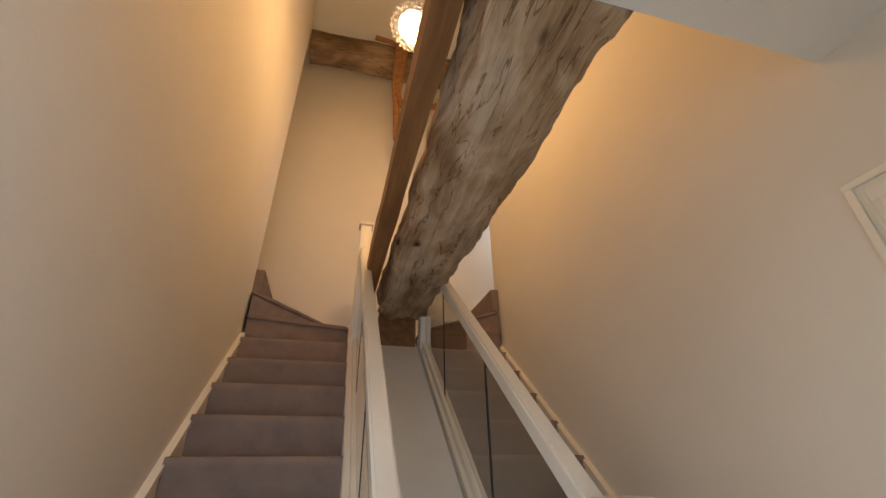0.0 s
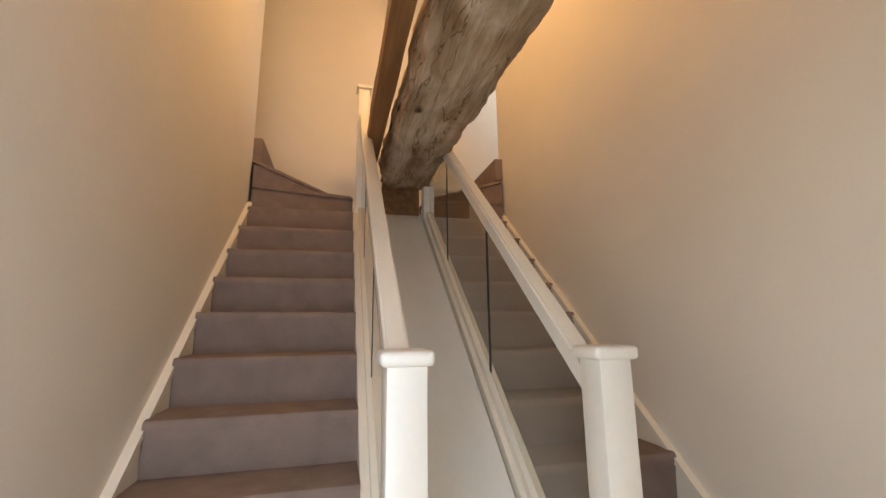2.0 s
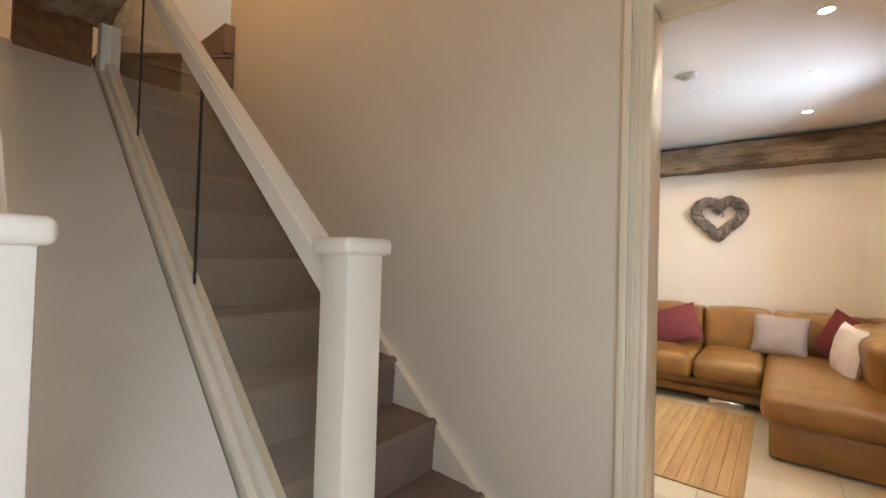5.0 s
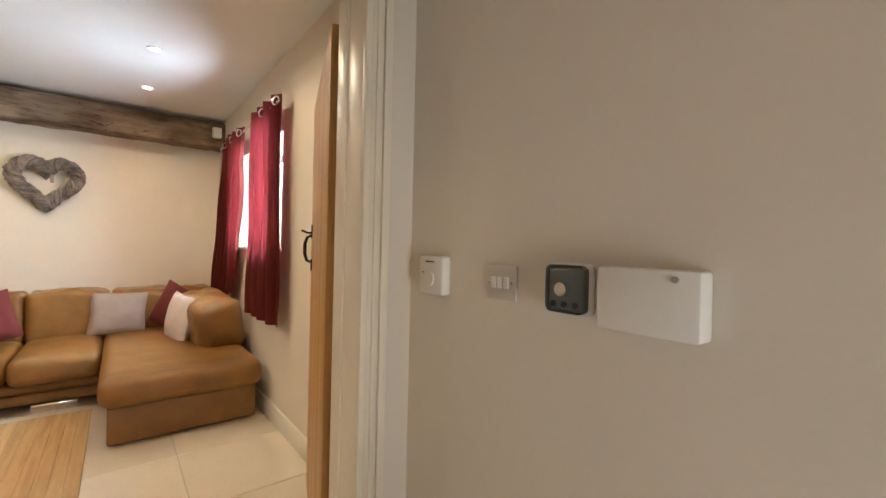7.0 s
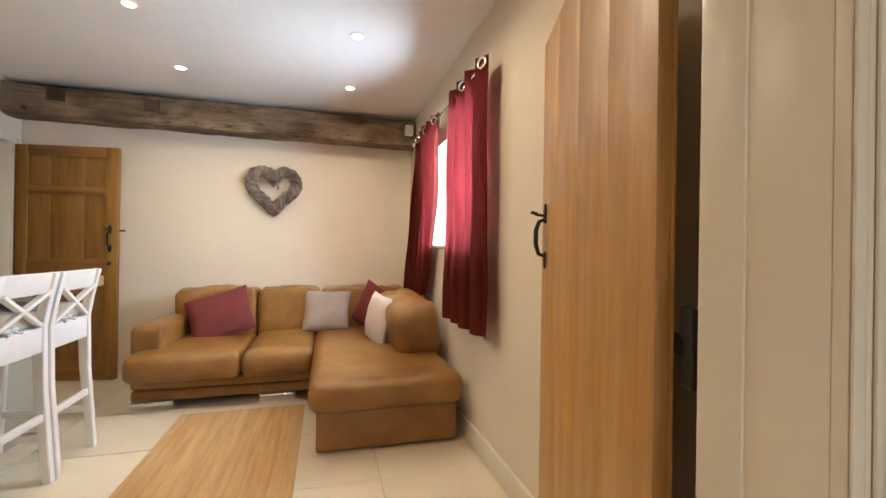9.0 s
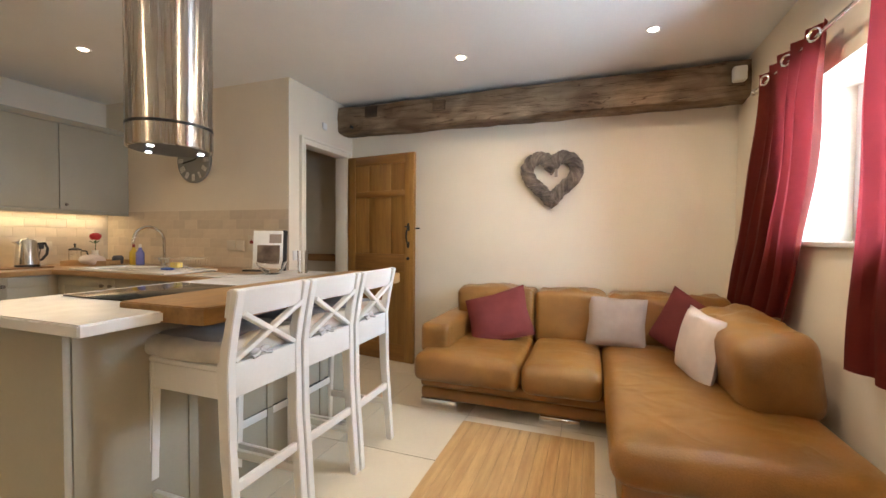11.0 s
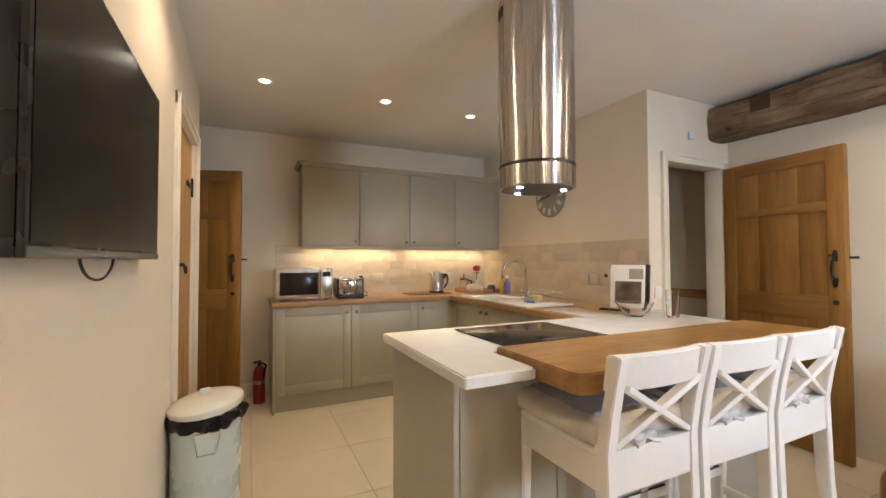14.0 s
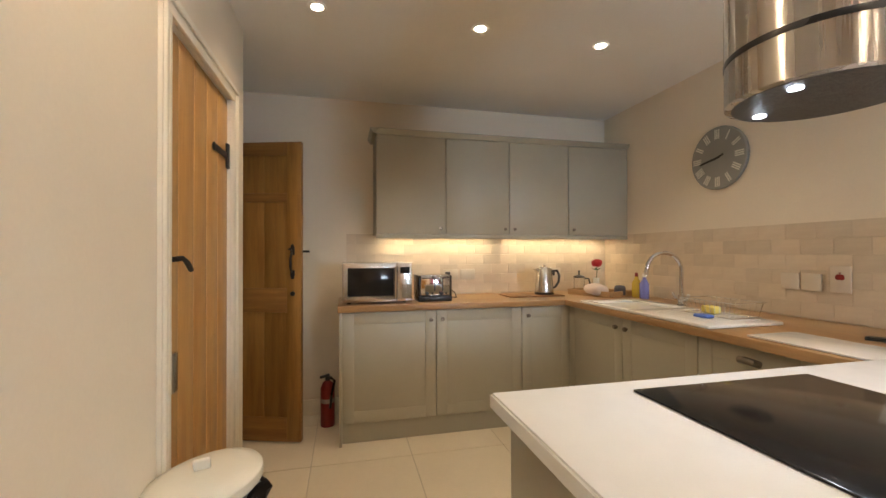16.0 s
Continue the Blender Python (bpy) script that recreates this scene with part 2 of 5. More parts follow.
LID = material("cream_enamel_lid", (0.74, 0.73, 0.66), 0.25, vary=0.03, bump=0.005)
CERAMIC = material("white_ceramic", (0.82, 0.82, 0.80), 0.12, vary=0.02, bump=0.002)
STONE = material("travertine_tile", (0.56, 0.46, 0.345), 0.45, second=(0.66, 0.56, 0.43), scale=5, bump=0.05, fine=70, random_value=0.09, stretch=(1, 1, 3))
STONEGROUT = material("tile_grout", (0.62, 0.53, 0.41), 0.8)
WICKER = material("grey_brown_wicker", (0.08, 0.062, 0.052), 0.8, second=(0.31, 0.25, 0.20), scale=14, bump=0.3, fine=120, random_value=0.25)
CLOCKGREY = material("grey_clock_face", (0.25, 0.25, 0.23), 0.6, vary=0.08, bump=0.02)
REDPAINT = material("red_extinguisher_paint", (0.22, 0.013, 0.011), 0.3, vary=0.05, bump=0)
GREYMETAL = material("grey_thermostat_face", (0.13, 0.15, 0.15), 0.22, 0.3, vary=0.05, bump=0)
tree = RED.node_tree
through_light, blend = tree.nodes.new("ShaderNodeBsdfTranslucent"), tree.nodes.new("ShaderNodeMixShader")
through_light.inputs[0].default_value, blend.inputs[0].default_value = (0.50, 0.060, 0.075, 1), 0.17
tree.links.new(tree.nodes["Principled BSDF"].outputs[0], blend.inputs[1])
tree.links.new(through_light.outputs[0], blend.inputs[2])
tree.links.new(blend.outputs[0], tree.nodes["Material Output"].inputs[0])
PANE = glass("clear_glass")
DARKGLASS = glass("tinted_stair_glass", (0.80, 0.78, 0.70))
BULB = glowing("lamp_lens", (1.0, 0.90, 0.72), 40.0)
PENDANT = glowing("pendant_glow", (1.0, 0.80, 0.55), 3.2)
CRYSTAL = glass("crystal_bead", (1.0, 0.97, 0.92), 0.05, 1.5)
STRIP = glowing("strip_light_lens", (1.0, 0.82, 0.52), 12.0)
HOODLED = glowing("hood_led_lens", (0.75, 0.88, 1.0), 30.0)
DAYCARD = glowing("bright_outdoors", (0.92, 0.96, 1.0), 5.0)


# ---------------------------------------------------------------- tools
def box(bm, x0, x1, y0, y1, z0, z1, bevel=0.0, seg=2, m=None):
    r = bmesh.ops.create_cube(bm, size=1.0)
    vs = r["verts"]
    for v in vs:
        v.co = Vector(((x0 + x1) / 2 + v.co.x * (x1 - x0), (y0 + y1) / 2 + v.co.y * (y1 - y0), (z0 + z1) / 2 + v.co.z * (z1 - z0)))
    if m is not None:
        bmesh.ops.transform(bm, matrix=m, verts=vs)
    if bevel > 0:
        es = list({e for v in vs for e in v.link_edges})
        bmesh.ops.bevel(bm, geom=es, offset=bevel, segments=seg, affect="EDGES", profile=0.5)
    return bm


def cyl(bm, p, q, r0, r1=None, seg=24, caps=True):
    p, q = Vector(p), Vector(q)
    d = q - p
    m = Matrix.Translation((p + q) / 2) @ d.to_track_quat("Z", "Y").to_matrix().to_4x4()
    bmesh.ops.create_cone(bm, cap_ends=caps, segments=seg, radius1=r0, radius2=r0 if r1 is None else r1, depth=d.length, matrix=m)
    return bm


def ball(bm, c, r, seg=16, sx=1, sy=1, sz=1):
    bmesh.ops.create_uvsphere(bm, u_segments=seg, v_segments=max(6, seg // 2), radius=r,
                              matrix=Matrix.Translation(c) @ Matrix.Diagonal((sx, sy, sz, 1)))
    return bm


def lathe(bm, profile, c=(0, 0, 0), seg=32):
    """Turn a profile of (radius, height) about the upright axis through c."""
    rings = []
    for r, z in profile:
        rings.append([bm.verts.new((c[0] + max(r, 1e-4) * math.cos(2 * math.pi * i / seg), c[1] + max(r, 1e-4) * math.sin(2 * math.pi * i / seg), c[2] + z))
                      for i in range(seg)])
    for a, b in zip(rings, rings[1:]):
        for i in range(seg):
            bm.faces.new((a[i], a[(i + 1) % seg], b[(i + 1) % seg], b[i]))
    bm.faces.new(list(reversed(rings[0]))), bm.faces.new(rings[-1])
    return bm


def tube(bm, pts, r, seg=8, closed=False):
    pts = [Vector(p) for p in pts]
    rings, n = [], len(pts)
    side = None
    for i, p in enumerate(pts):
        a, b = (pts[(i - 1) % n], pts[(i + 1) % n]) if closed else (pts[max(i - 1, 0)], pts[min(i + 1, n - 1)])
        d = (b - a).normalized()
        if side is None:
            side = d.orthogonal().normalized()
        side = (side - d * side.dot(d)).normalized()
        up = d.cross(side)
        rr = r(i / (n - 1)) if callable(r) else r
        rings.append([bm.verts.new(p + rr * (math.cos(2 * math.pi * k / seg) * side + math.sin(2 * math.pi * k / seg) * up)) for k in range(seg)])
    pairs = list(zip(rings, rings[1:])) + ([(rings[-1], rings[0])] if closed else [])
    for a, b in pairs:
        for k in range(seg):
            bm.faces.new((a[k], a[(k + 1) % seg], b[(k + 1) % seg], b[k]))
    if not closed:
        bm.faces.new(list(reversed(rings[0]))), bm.faces.new(rings[-1])
    return bm


def prism(bm, outline, axis, a, b):
    """A plate with the outline, in the two other axes, from a to b along axis."""
    def at(u, v, w):
        return {"x": (w, u, v), "y": (u, w, v), "z": (u, v, w)}[axis]
    lo, hi = [bm.verts.new(at(u, v, a)) for u, v in outline], [bm.verts.new(at(u, v, b)) for u, v in outline]
    bm.faces.new(lo), bm.faces.new(list(reversed(hi)))
    for i in range(len(lo)):
        j = (i + 1) % len(lo)
        bm.faces.new((lo[i], hi[i], hi[j], lo[j]))
    bmesh.ops.recalc_face_normals(bm, faces=bm.faces)
    return bm


def finish(name, bm, mat, smooth=True):
    bmesh.ops.recalc_face_normals(bm, faces=bm.faces)
    me = bpy.data.meshes.new(name)
    bm.to_mesh(me)
    bm.free()
    me.materials.append(mat)
    if smooth:
        for p in me.polygons:
            p.use_smooth = True
        me.set_sharp_from_angle(angle=radians(35))
    return me


def thing(name, label, category, group="", m=None):
    ob = new(name)
    ob.empty_display_size = 0.05
    if m is not None:
        ob.matrix_world = m
    return tagged(ob, label, category, group)


def part(name, bm, mat, parent, label=""):
    ob = new(name, finish(name, bm, mat))
    ob.parent = parent
    return tagged(ob, label)


def single(name, bm, mat, label, category, group="", m=None):
    ob = new(name, finish(name, bm, mat))
    if m is not None:
        ob.matrix_world = m
    return tagged(ob, label, category, group)


def setting(name, bm, mat, label=""):
    return tagged(new(name, finish(name, bm, mat)), label, kind="structure")


B = bmesh.new

# ---------------------------------------------------------------- the setting
CZ = 2.47                     # room ceiling
XR, YH, YT, YHALL = 1.04, 6.20, 2.38, 2.17
YD = 2.25                     # room side of the thin stretch of wall round the hall doorway   # window wall, far wall, room side and hall side of the dividing wall
XK, YTILE, XRET = -4.55, 5.26, -2.31         # kitchen back wall, tiled wall, return wall
DX0, DX1, DH = -0.088, 0.675, 1.91            # opening between hall and room
G, RISE, X0, YL = 0.224, 0.195, -0.402, 0.137
SLOPE = RISE / G
VOID = -0.06                                  # edge of the stair void in the hall ceiling
HZ = 2.40                                     # hall ceiling
TOP = 6.3

floor = setting("floor", box(B(), -4.7, 1.2, -0.75, 6.35, -0.12, -0.004), GROUT, "beige grouted floor under cream porcelain tiles")
setting("wall_window", box(box(box(box(B(), XR, XR + 0.36, YT - 0.21, 4.02, 0, CZ), XR, XR + 0.36, 5.22, YH + 0.15, 0, CZ),
        XR, XR + 0.36, 4.02, 5.22, 0, 1.18), XR, XR + 0.36, 4.02, 5.22, 1.97, CZ), WALL, "cream painted wall with a deep window")
setting("wall_far", box(B(), XRET - 0.12, XR, YH, YH + 0.15, 0, CZ), WALL, "cream painted far wall")
# return wall with the doorway to the passage
setting("wall_return", box(box(box(B(), XRET - 0.12, XRET, YTILE, 5.43, 0, CZ), XRET - 0.12, XRET, 6.10, YH, 0, CZ),
        XRET - 0.12, XRET, 5.43, 6.10, 2.0, CZ), WALL, "cream painted return wall with a doorway")
setting("wall_tiled", box(B(), XK, XRET - 0.12, YTILE, YTILE + 0.12, 0, CZ), WALL, "cream painted kitchen wall")
setting("wall_kitchen", box(B(), XK - 0.15, XK, 1.2, YTILE + 0.12, 0, CZ), WALL, "cream painted kitchen back wall")
# dividing wall, with the hall doorway and the closed cupboard door
D4A, D4B = -3.42, -2.62
setting("wall_dividing", box(box(box(box(B(), -3.64, D4A, YHALL, YT, 0, CZ), D4A, D4B, YHALL, YT, 2.03, CZ),
        D4B, -0.95, YHALL, YT, 0, CZ), -0.95, DX0 - 0.02, YHALL, YD, 0, CZ), WALL,
        "cream painted dividing wall with doorways")
setting("wall_doorway", box(box(B(), DX0 - 0.02, DX1 + 0.02, YHALL, YD, DH + 0.02, CZ), DX1 + 0.02, XR, YHALL, YD + 0.062, 0, CZ), WALL, "cream painted wall round the hall doorway")
setting("wall_lobby", box(box(B(), -3.64, -3.52, 1.2, YHALL, 0, CZ), XK, -3.52, 1.08, 1.2, 0, CZ), WALL, "cream painted lobby wall")
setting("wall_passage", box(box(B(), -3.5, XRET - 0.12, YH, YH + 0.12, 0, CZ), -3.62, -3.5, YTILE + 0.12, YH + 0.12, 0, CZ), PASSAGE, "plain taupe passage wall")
setting("passage_rail", box(B(), -3.49, XRET - 0.125, YH - 0.024, YH, 0.92, 0.995, 0.006), TIMBER, "brown timber dado rail along the passage wall")
setting("ceiling", box(B(), XK - 0.15, XR + 0.36, YHALL, YH + 0.15, CZ, CZ + 0.12), CEIL, "white painted ceiling")
setting("ceiling_lobby", box(B(), XK - 0.15, -3.52, 1.08, YHALL, CZ, CZ + 0.12), CEIL, "white painted lobby ceiling")
# hall
AX = 0.84
setting("wall_alarm", box(box(box(B(), AX, AX + 0.12, 0.92, YHALL, 0, HZ), AX, AX + 0.12, -0.75, 0.0, 0, HZ), AX, AX + 0.12, 0.0, 0.92, 2.0, HZ),
        HALLWALL, "cream painted hall wall with controls")
setting("wall_hall_back", box(box(box(B(), -0.5, -0.15, -0.75, -0.63, 0, HZ), 0.70, AX, -0.75, -0.63, 0, HZ), -0.15, 0.70, -0.75, -0.63, 2.0, HZ), HALLWALL, "plain hall wall")
setting("wall_stair_left", box(box(box(B(), -2.76, VOID, YL - 0.15, YL, 0, TOP), VOID, -0.03, YL - 0.15, YL, 0, HZ), -0.15, -0.03, -0.63, YL - 0.15, 0, HZ), HALLWALL, "tall cream painted stair wall")
setting("wall_stair_right", box(B(), -2.80, VOID, YHALL, YHALL + 0.2, CZ + 0.12, TOP), HALLWALL, "tall cream painted stair wall above the doorways")
setting("wall_stair_right_face", box(box(box(box(B(), -2.80, DX0 - 0.076, YHALL - 0.004, YHALL, 0, TOP), DX0 - 0.076, VOID, YHALL - 0.004, YHALL, DH + 0.076, TOP), VOID, AX, YHALL - 0.004, YHALL, DH + 0.076, HZ),
        DX1 + 0.076, AX, YHALL - 0.004, YHALL, 0, DH + 0.076), HALLWALL, "cream painted stair wall round the doorway")
setting("wall_stair_far", box(box(B(), -3.55, -3.42, -1.6, YHALL, 2.30, TOP), -3.55, -3.42, YHALL, 3.6, CZ + 0.12, TOP), HALLWALL, "tall cream painted wall at the stair head")
setting("wall_upper_front", box(B(), VOID, VOID + 0.1, YL, YHALL, HZ + 0.16, TOP), HALLWALL, "cream painted upper wall")
setting("wall_upper_left", box(B(), -3.42, -2.76, -1.6, -1.45, 2.3, TOP), HALLWALL, "plain upper wall")
setting("wall_upper_right", box(B(), -3.42, -2.6, 3.45, 3.6, CZ + 0.12, TOP), WHITE, "plain white upper wall")
setting("wall_upper_side", box(box(B(), -2.76, -2.64, -1.6, YL - 0.15, 2.3, TOP), -2.72, -2.6, YHALL + 0.2, 3.6, CZ + 0.12, TOP), HALLWALL, "plain upper wall")
setting("ceiling_hall", box(B(), VOID, AX + 0.12, -0.75, YHALL, HZ, HZ + 0.16), CEIL, "white painted hall ceiling with the edge of the stair void")
setting("ceiling_upper", box(B(), -3.55, VOID + 0.1, -1.6, 3.6, TOP, TOP + 0.1), CEIL, "white painted ceiling high above the stairs")

# trim
setting("baseboard", box(B(), XR - 0.018, XR, YT, YH, 0, 0.12, 0.004), TRIM, "cream gloss skirting board along the window wall")
setting("baseboard_far", box(B(), -1.3, XR - 0.018, YH - 0.018, YH, 0, 0.12, 0.004), TRIM, "cream gloss skirting board")
setting("baseboard_dividing", box(B(), D4B + 0.07, -0.95, YT, YT + 0.018, 0, 0.12, 0.004), TRIM, "cream gloss skirting board")
setting("baseboard_alarm", box(B(), AX - 0.018, AX, 0.95, YHALL - 0.02, 0, 0.12, 0.004), TRIM, "cream gloss skirting board")
setting("baseboard_kitchen", box(B(), XK, XK + 0.018, 1.2, 2.88, 0, 0.12, 0.004), TRIM, "cream gloss skirting board")


def casing(name, axis, a, b, wall, out, head, w=0.07, lining=None):
    """Door lining and moulded casing round an opening from a to b; out: the side to which the casing stands proud."""
    ob = setting(name, B(), TRIM, "cream gloss moulded door casing")

    def bar(u0, u1, z0, z1, p0, p1, n):
        bm = B()
        lo, hi = min(p0, p1), max(p0, p1)
        if axis == "x":
            box(bm, u0, u1, lo, hi, z0, z1, 0.003)
        else:
            box(bm, lo, hi, u0, u1, z0, z1, 0.003)
        part(n, bm, TRIM, ob)
    for s0, s1, e in ((a - w, a, "l"), (b, b + w, "r")):
        bar(s0, s1, 0, head + w, wall, wall + out * 0.016, "casing_board")
        inner = s1 - 0.018 if e == "l" else s0
        bar(inner, inner + 0.018, 0, head, wall + out * 0.016, wall + out * 0.020, "inner_bead")
        outer = s0 if e == "l" else s1 - 0.022
        bar(outer, outer + 0.022, 0, head + w, wall + out * 0.016, wall + out * 0.027, "outer_mould")
        mid = (s0 + s1) / 2 - 0.006
        bar(mid, mid + 0.010, 0, head + w, wall + out * 0.016, wall + out * 0.021, "fillet")
    bar(a - w, b + w, head, head + w, wall + out * 0.001, wall + out * 0.018, "head_board")
    bar(a - w, b + w, head + w - 0.022, head + w, wall + out * 0.018, wall + out * 0.028, "head_mould")
    if lining is not None:
        bar(a - 0.018, a, 0, head, wall + out * 0.001, lining, "jamb")
        bar(b, b + 0.018, 0, head, wall + out * 0.001, lining, "jamb")
        bar(a, b, head, head + 0.018, wall + out * 0.001, lining, "head_lining")
    return ob


casing("door_casing_1", "x", DX0, DX1, YHALL - 0.004, -1, DH, 0.075, YD + 0.002)
casing("door_casing_2", "x", DX0, DX1, YD, 1, DH, 0.03)
setting("door_jamb", box(B(), DX1 - 0.003, DX1 + 0.019, YD + 0.003, YD + 0.066, 0, DH, 0.003), TRIM, "cream gloss inner jamb beside the open door")
casing("door_casing_3", "x", D4A + 0.03, D4B - 0.02, YT, 1, 2.0, 0.06, YHALL + 0.01)
casing("door_casing_4", "y", 5.45, 6.08, XRET, 1, 1.97, 0.065, XRET - 0.12)


# ---------------------------------------------------------------- doors
def latch(parent, x, y, z, s=1):
    """A black iron thumb latch with a pull, on the face y, pointing to s."""
    lo, hi = min(y, y + s * 0.006), max(y, y + s * 0.006)
    bm = B()
    box(bm, x - 0.015, x + 0.015, lo, hi, z - 0.095, z - 0.055, 0.002)
    box(bm, x - 0.015, x + 0.015, lo, hi, z + 0.045, z + 0.095, 0.002)
    ball(bm, (x, y + s * 0.003, z - 0.10), 0.013, 10, 1, 0.3, 1.2)
    ball(bm, (x, y + s * 0.003, z + 0.10), 0.013, 10, 1, 0.3, 1.2)
    tube(bm, [(x, y + s * 0.006, z - 0.07), (x, y + s * 0.024, z - 0.062), (x, y + s * 0.034, z - 0.03), (x, y + s * 0.034, z + 0.02), (x, y + s * 0.024, z + 0.05),
              (x, y + s * 0.006, z + 0.06)], lambda q: 0.0055 + 0.003 * math.sin(math.pi * q), 8)
    part("latch_pull", bm, IRON, parent, "black iron thumb latch pull")
    bm = B()
    tube(bm, [(x, y + s * 0.004, z + 0.072), (x, y + s * 0.03, z + 0.075), (x, y + s * 0.050, z + 0.086)], 0.005, 6)
    box(bm, x - 0.010, x + 0.010, y + s * 0.042 - 0.011, y + s * 0.042 + 0.011, z + 0.078, z + 0.085, 0.002)
    part("thumb_piece", bm, IRON, parent, "black iron thumb piece")


def ledged_door(name, label, w, h, m, face=1, ledges=(-1, 1), mats=None, n=5, gap=0.0012):
    """An oak cottage door, w along +x from its hinge at the origin, face towards y * face."""
    oak, oakx = mats or (OAK, OAKX)
    ob = tagged(thing(name, label, "door", "oak cottage doors", m), kind="structure")
    t = 0.040
    bw = w / n
    for i in range(n):
        part("plank", box(B(), i * bw + gap, (i + 1) * bw - gap, -0.012, 0.012, 0.01, h, 0.0015), oak, ob)
    for s in ledges:
        y0, y1 = sorted((s * 0.012, s * t / 2))
        part("stile", box(B(), 0.0, 0.095, y0, y1, 0.01, h, 0.003), oak, ob)
        part("stile", box(B(), w - 0.095, w, y0, y1, 0.01, h, 0.003), oak, ob)
        for z0, z1 in ((0.01, 0.17), (0.86, 1.02), (h - 0.40, h - 0.34), (h - 0.09, h)):
            part("rail", box(B(), 0.095, w - 0.095, y0, y1, z0, z1, 0.003), oakx, ob)
    latch(ob, w - 0.055, face * (t / 2 if face in ledges else 0.012), 1.195, face)
    part("latch_bar", box(B(), w - 0.10, w + 0.045, -face * t / 2 - 0.012, -face * t / 2, 1.255, 1.27, 0.002), IRON, ob, "black iron latch bar")
    if len(ledges) > 1:
        part("latch_knob", ball(B(), (w - 0.05, face * (t / 2 + 0.012), 0.985), 0.016, 10), IRON, ob, "small black knob")
    return ob


def aim(x, y, x1, y1, z=0.0):
    return pose(x, y, z, 0, 0, math.degrees(math.atan2(y1 - y, x1 - x)))


d1 = ledged_door("door_1", "oak plank door standing open against the window wall", 0.86, 1.895, aim(0.70, 2.405, 0.965, 3.235), 1, (-1,), n=4, gap=0.0004)
d2 = ledged_door("door_2", "oak ledged door folded back against the far wall", 0.78, 1.96, aim(XRET + 0.03, 6.10, -1.53, 5.985), -1, mats=(OAKDARK, OAKDARKX), n=3, gap=0.0006)
d3 = ledged_door("door_3", "dark oak ledged door standing ajar beside the kitchen units", 0.76, 1.99, aim(-4.30, 1.92, -4.075, 2.645), -1, mats=(OAKDARK, OAKDARKX), n=3, gap=0.0006)


def strap(parent, x, z, l, y, s):
    bm = B()
    box(bm, min(x, x + l), max(x, x + l), min(y, y + s * 0.006), max(y, y + s * 0.006), z - 0.016, z + 0.016, 0.003)
    box(bm, x - 0.016, x + 0.016, min(y, y + s * 0.012), max(y, y + s * 0.012), z - 0.06, z + 0.06, 0.003)
    ball(bm, (x + l, y + s * 0.003, z), 0.020, 10, 1, 0.3, 1)
    part("strap_hinge", bm, IRON, parent, "black iron strap hinge")


for zz in (0.25, 1.0, 1.72):
    strap(d1, -0.03, zz, 0.09, -0.0205, -1)
# cupboard door, closed in the dividing wall, hinged at its far side
d4 = tagged(thing("door_4", "closed oak plank door with black iron furniture", "door", "oak cottage doors", pose(D4A + 0.03, YT - 0.035, 0)), kind="structure")
wd4 = D4B - 0.02 - D4A - 0.03
for i in range(5):
    part("plank", box(B(), i * wd4 / 5 + 0.0015, (i + 1) * wd4 / 5 - 0.0015, -0.02, 0.02, 0.008, 1.995, 0.003), OAK, d4)
strap(d4, 0.02, 1.72, 0.20, 0.021, 1)
strap(d4, 0.02, 0.22, 0.20, 0.021, 1)
bm = B()
box(bm, wd4 - 0.075, wd4 - 0.04, 0.020, 0.028, 1.17, 1.27, 0.004)
tube(bm, [(wd4 - 0.058, 0.026, 1.23), (wd4 - 0.058, 0.065, 1.235), (wd4 - 0.075, 0.072, 1.22), (wd4 - 0.115, 0.07, 1.195)], 0.009, 8)
part("lever_handle", bm, IRON, d4, "black iron lever handle")
part("keypad_lock", box(B(), wd4 - 0.08, wd4 - 0.035, 0.020, 0.045, 0.80, 0.93, 0.006), STEEL, d4, "steel keypad lock")

# ---------------------------------------------------------------- stairs
def sl(x, s):
    return s + SLOPE * (X0 - x)


stairs = thing("staircase", "twin carpeted flights with white newels and glass balustrades", "staircase")


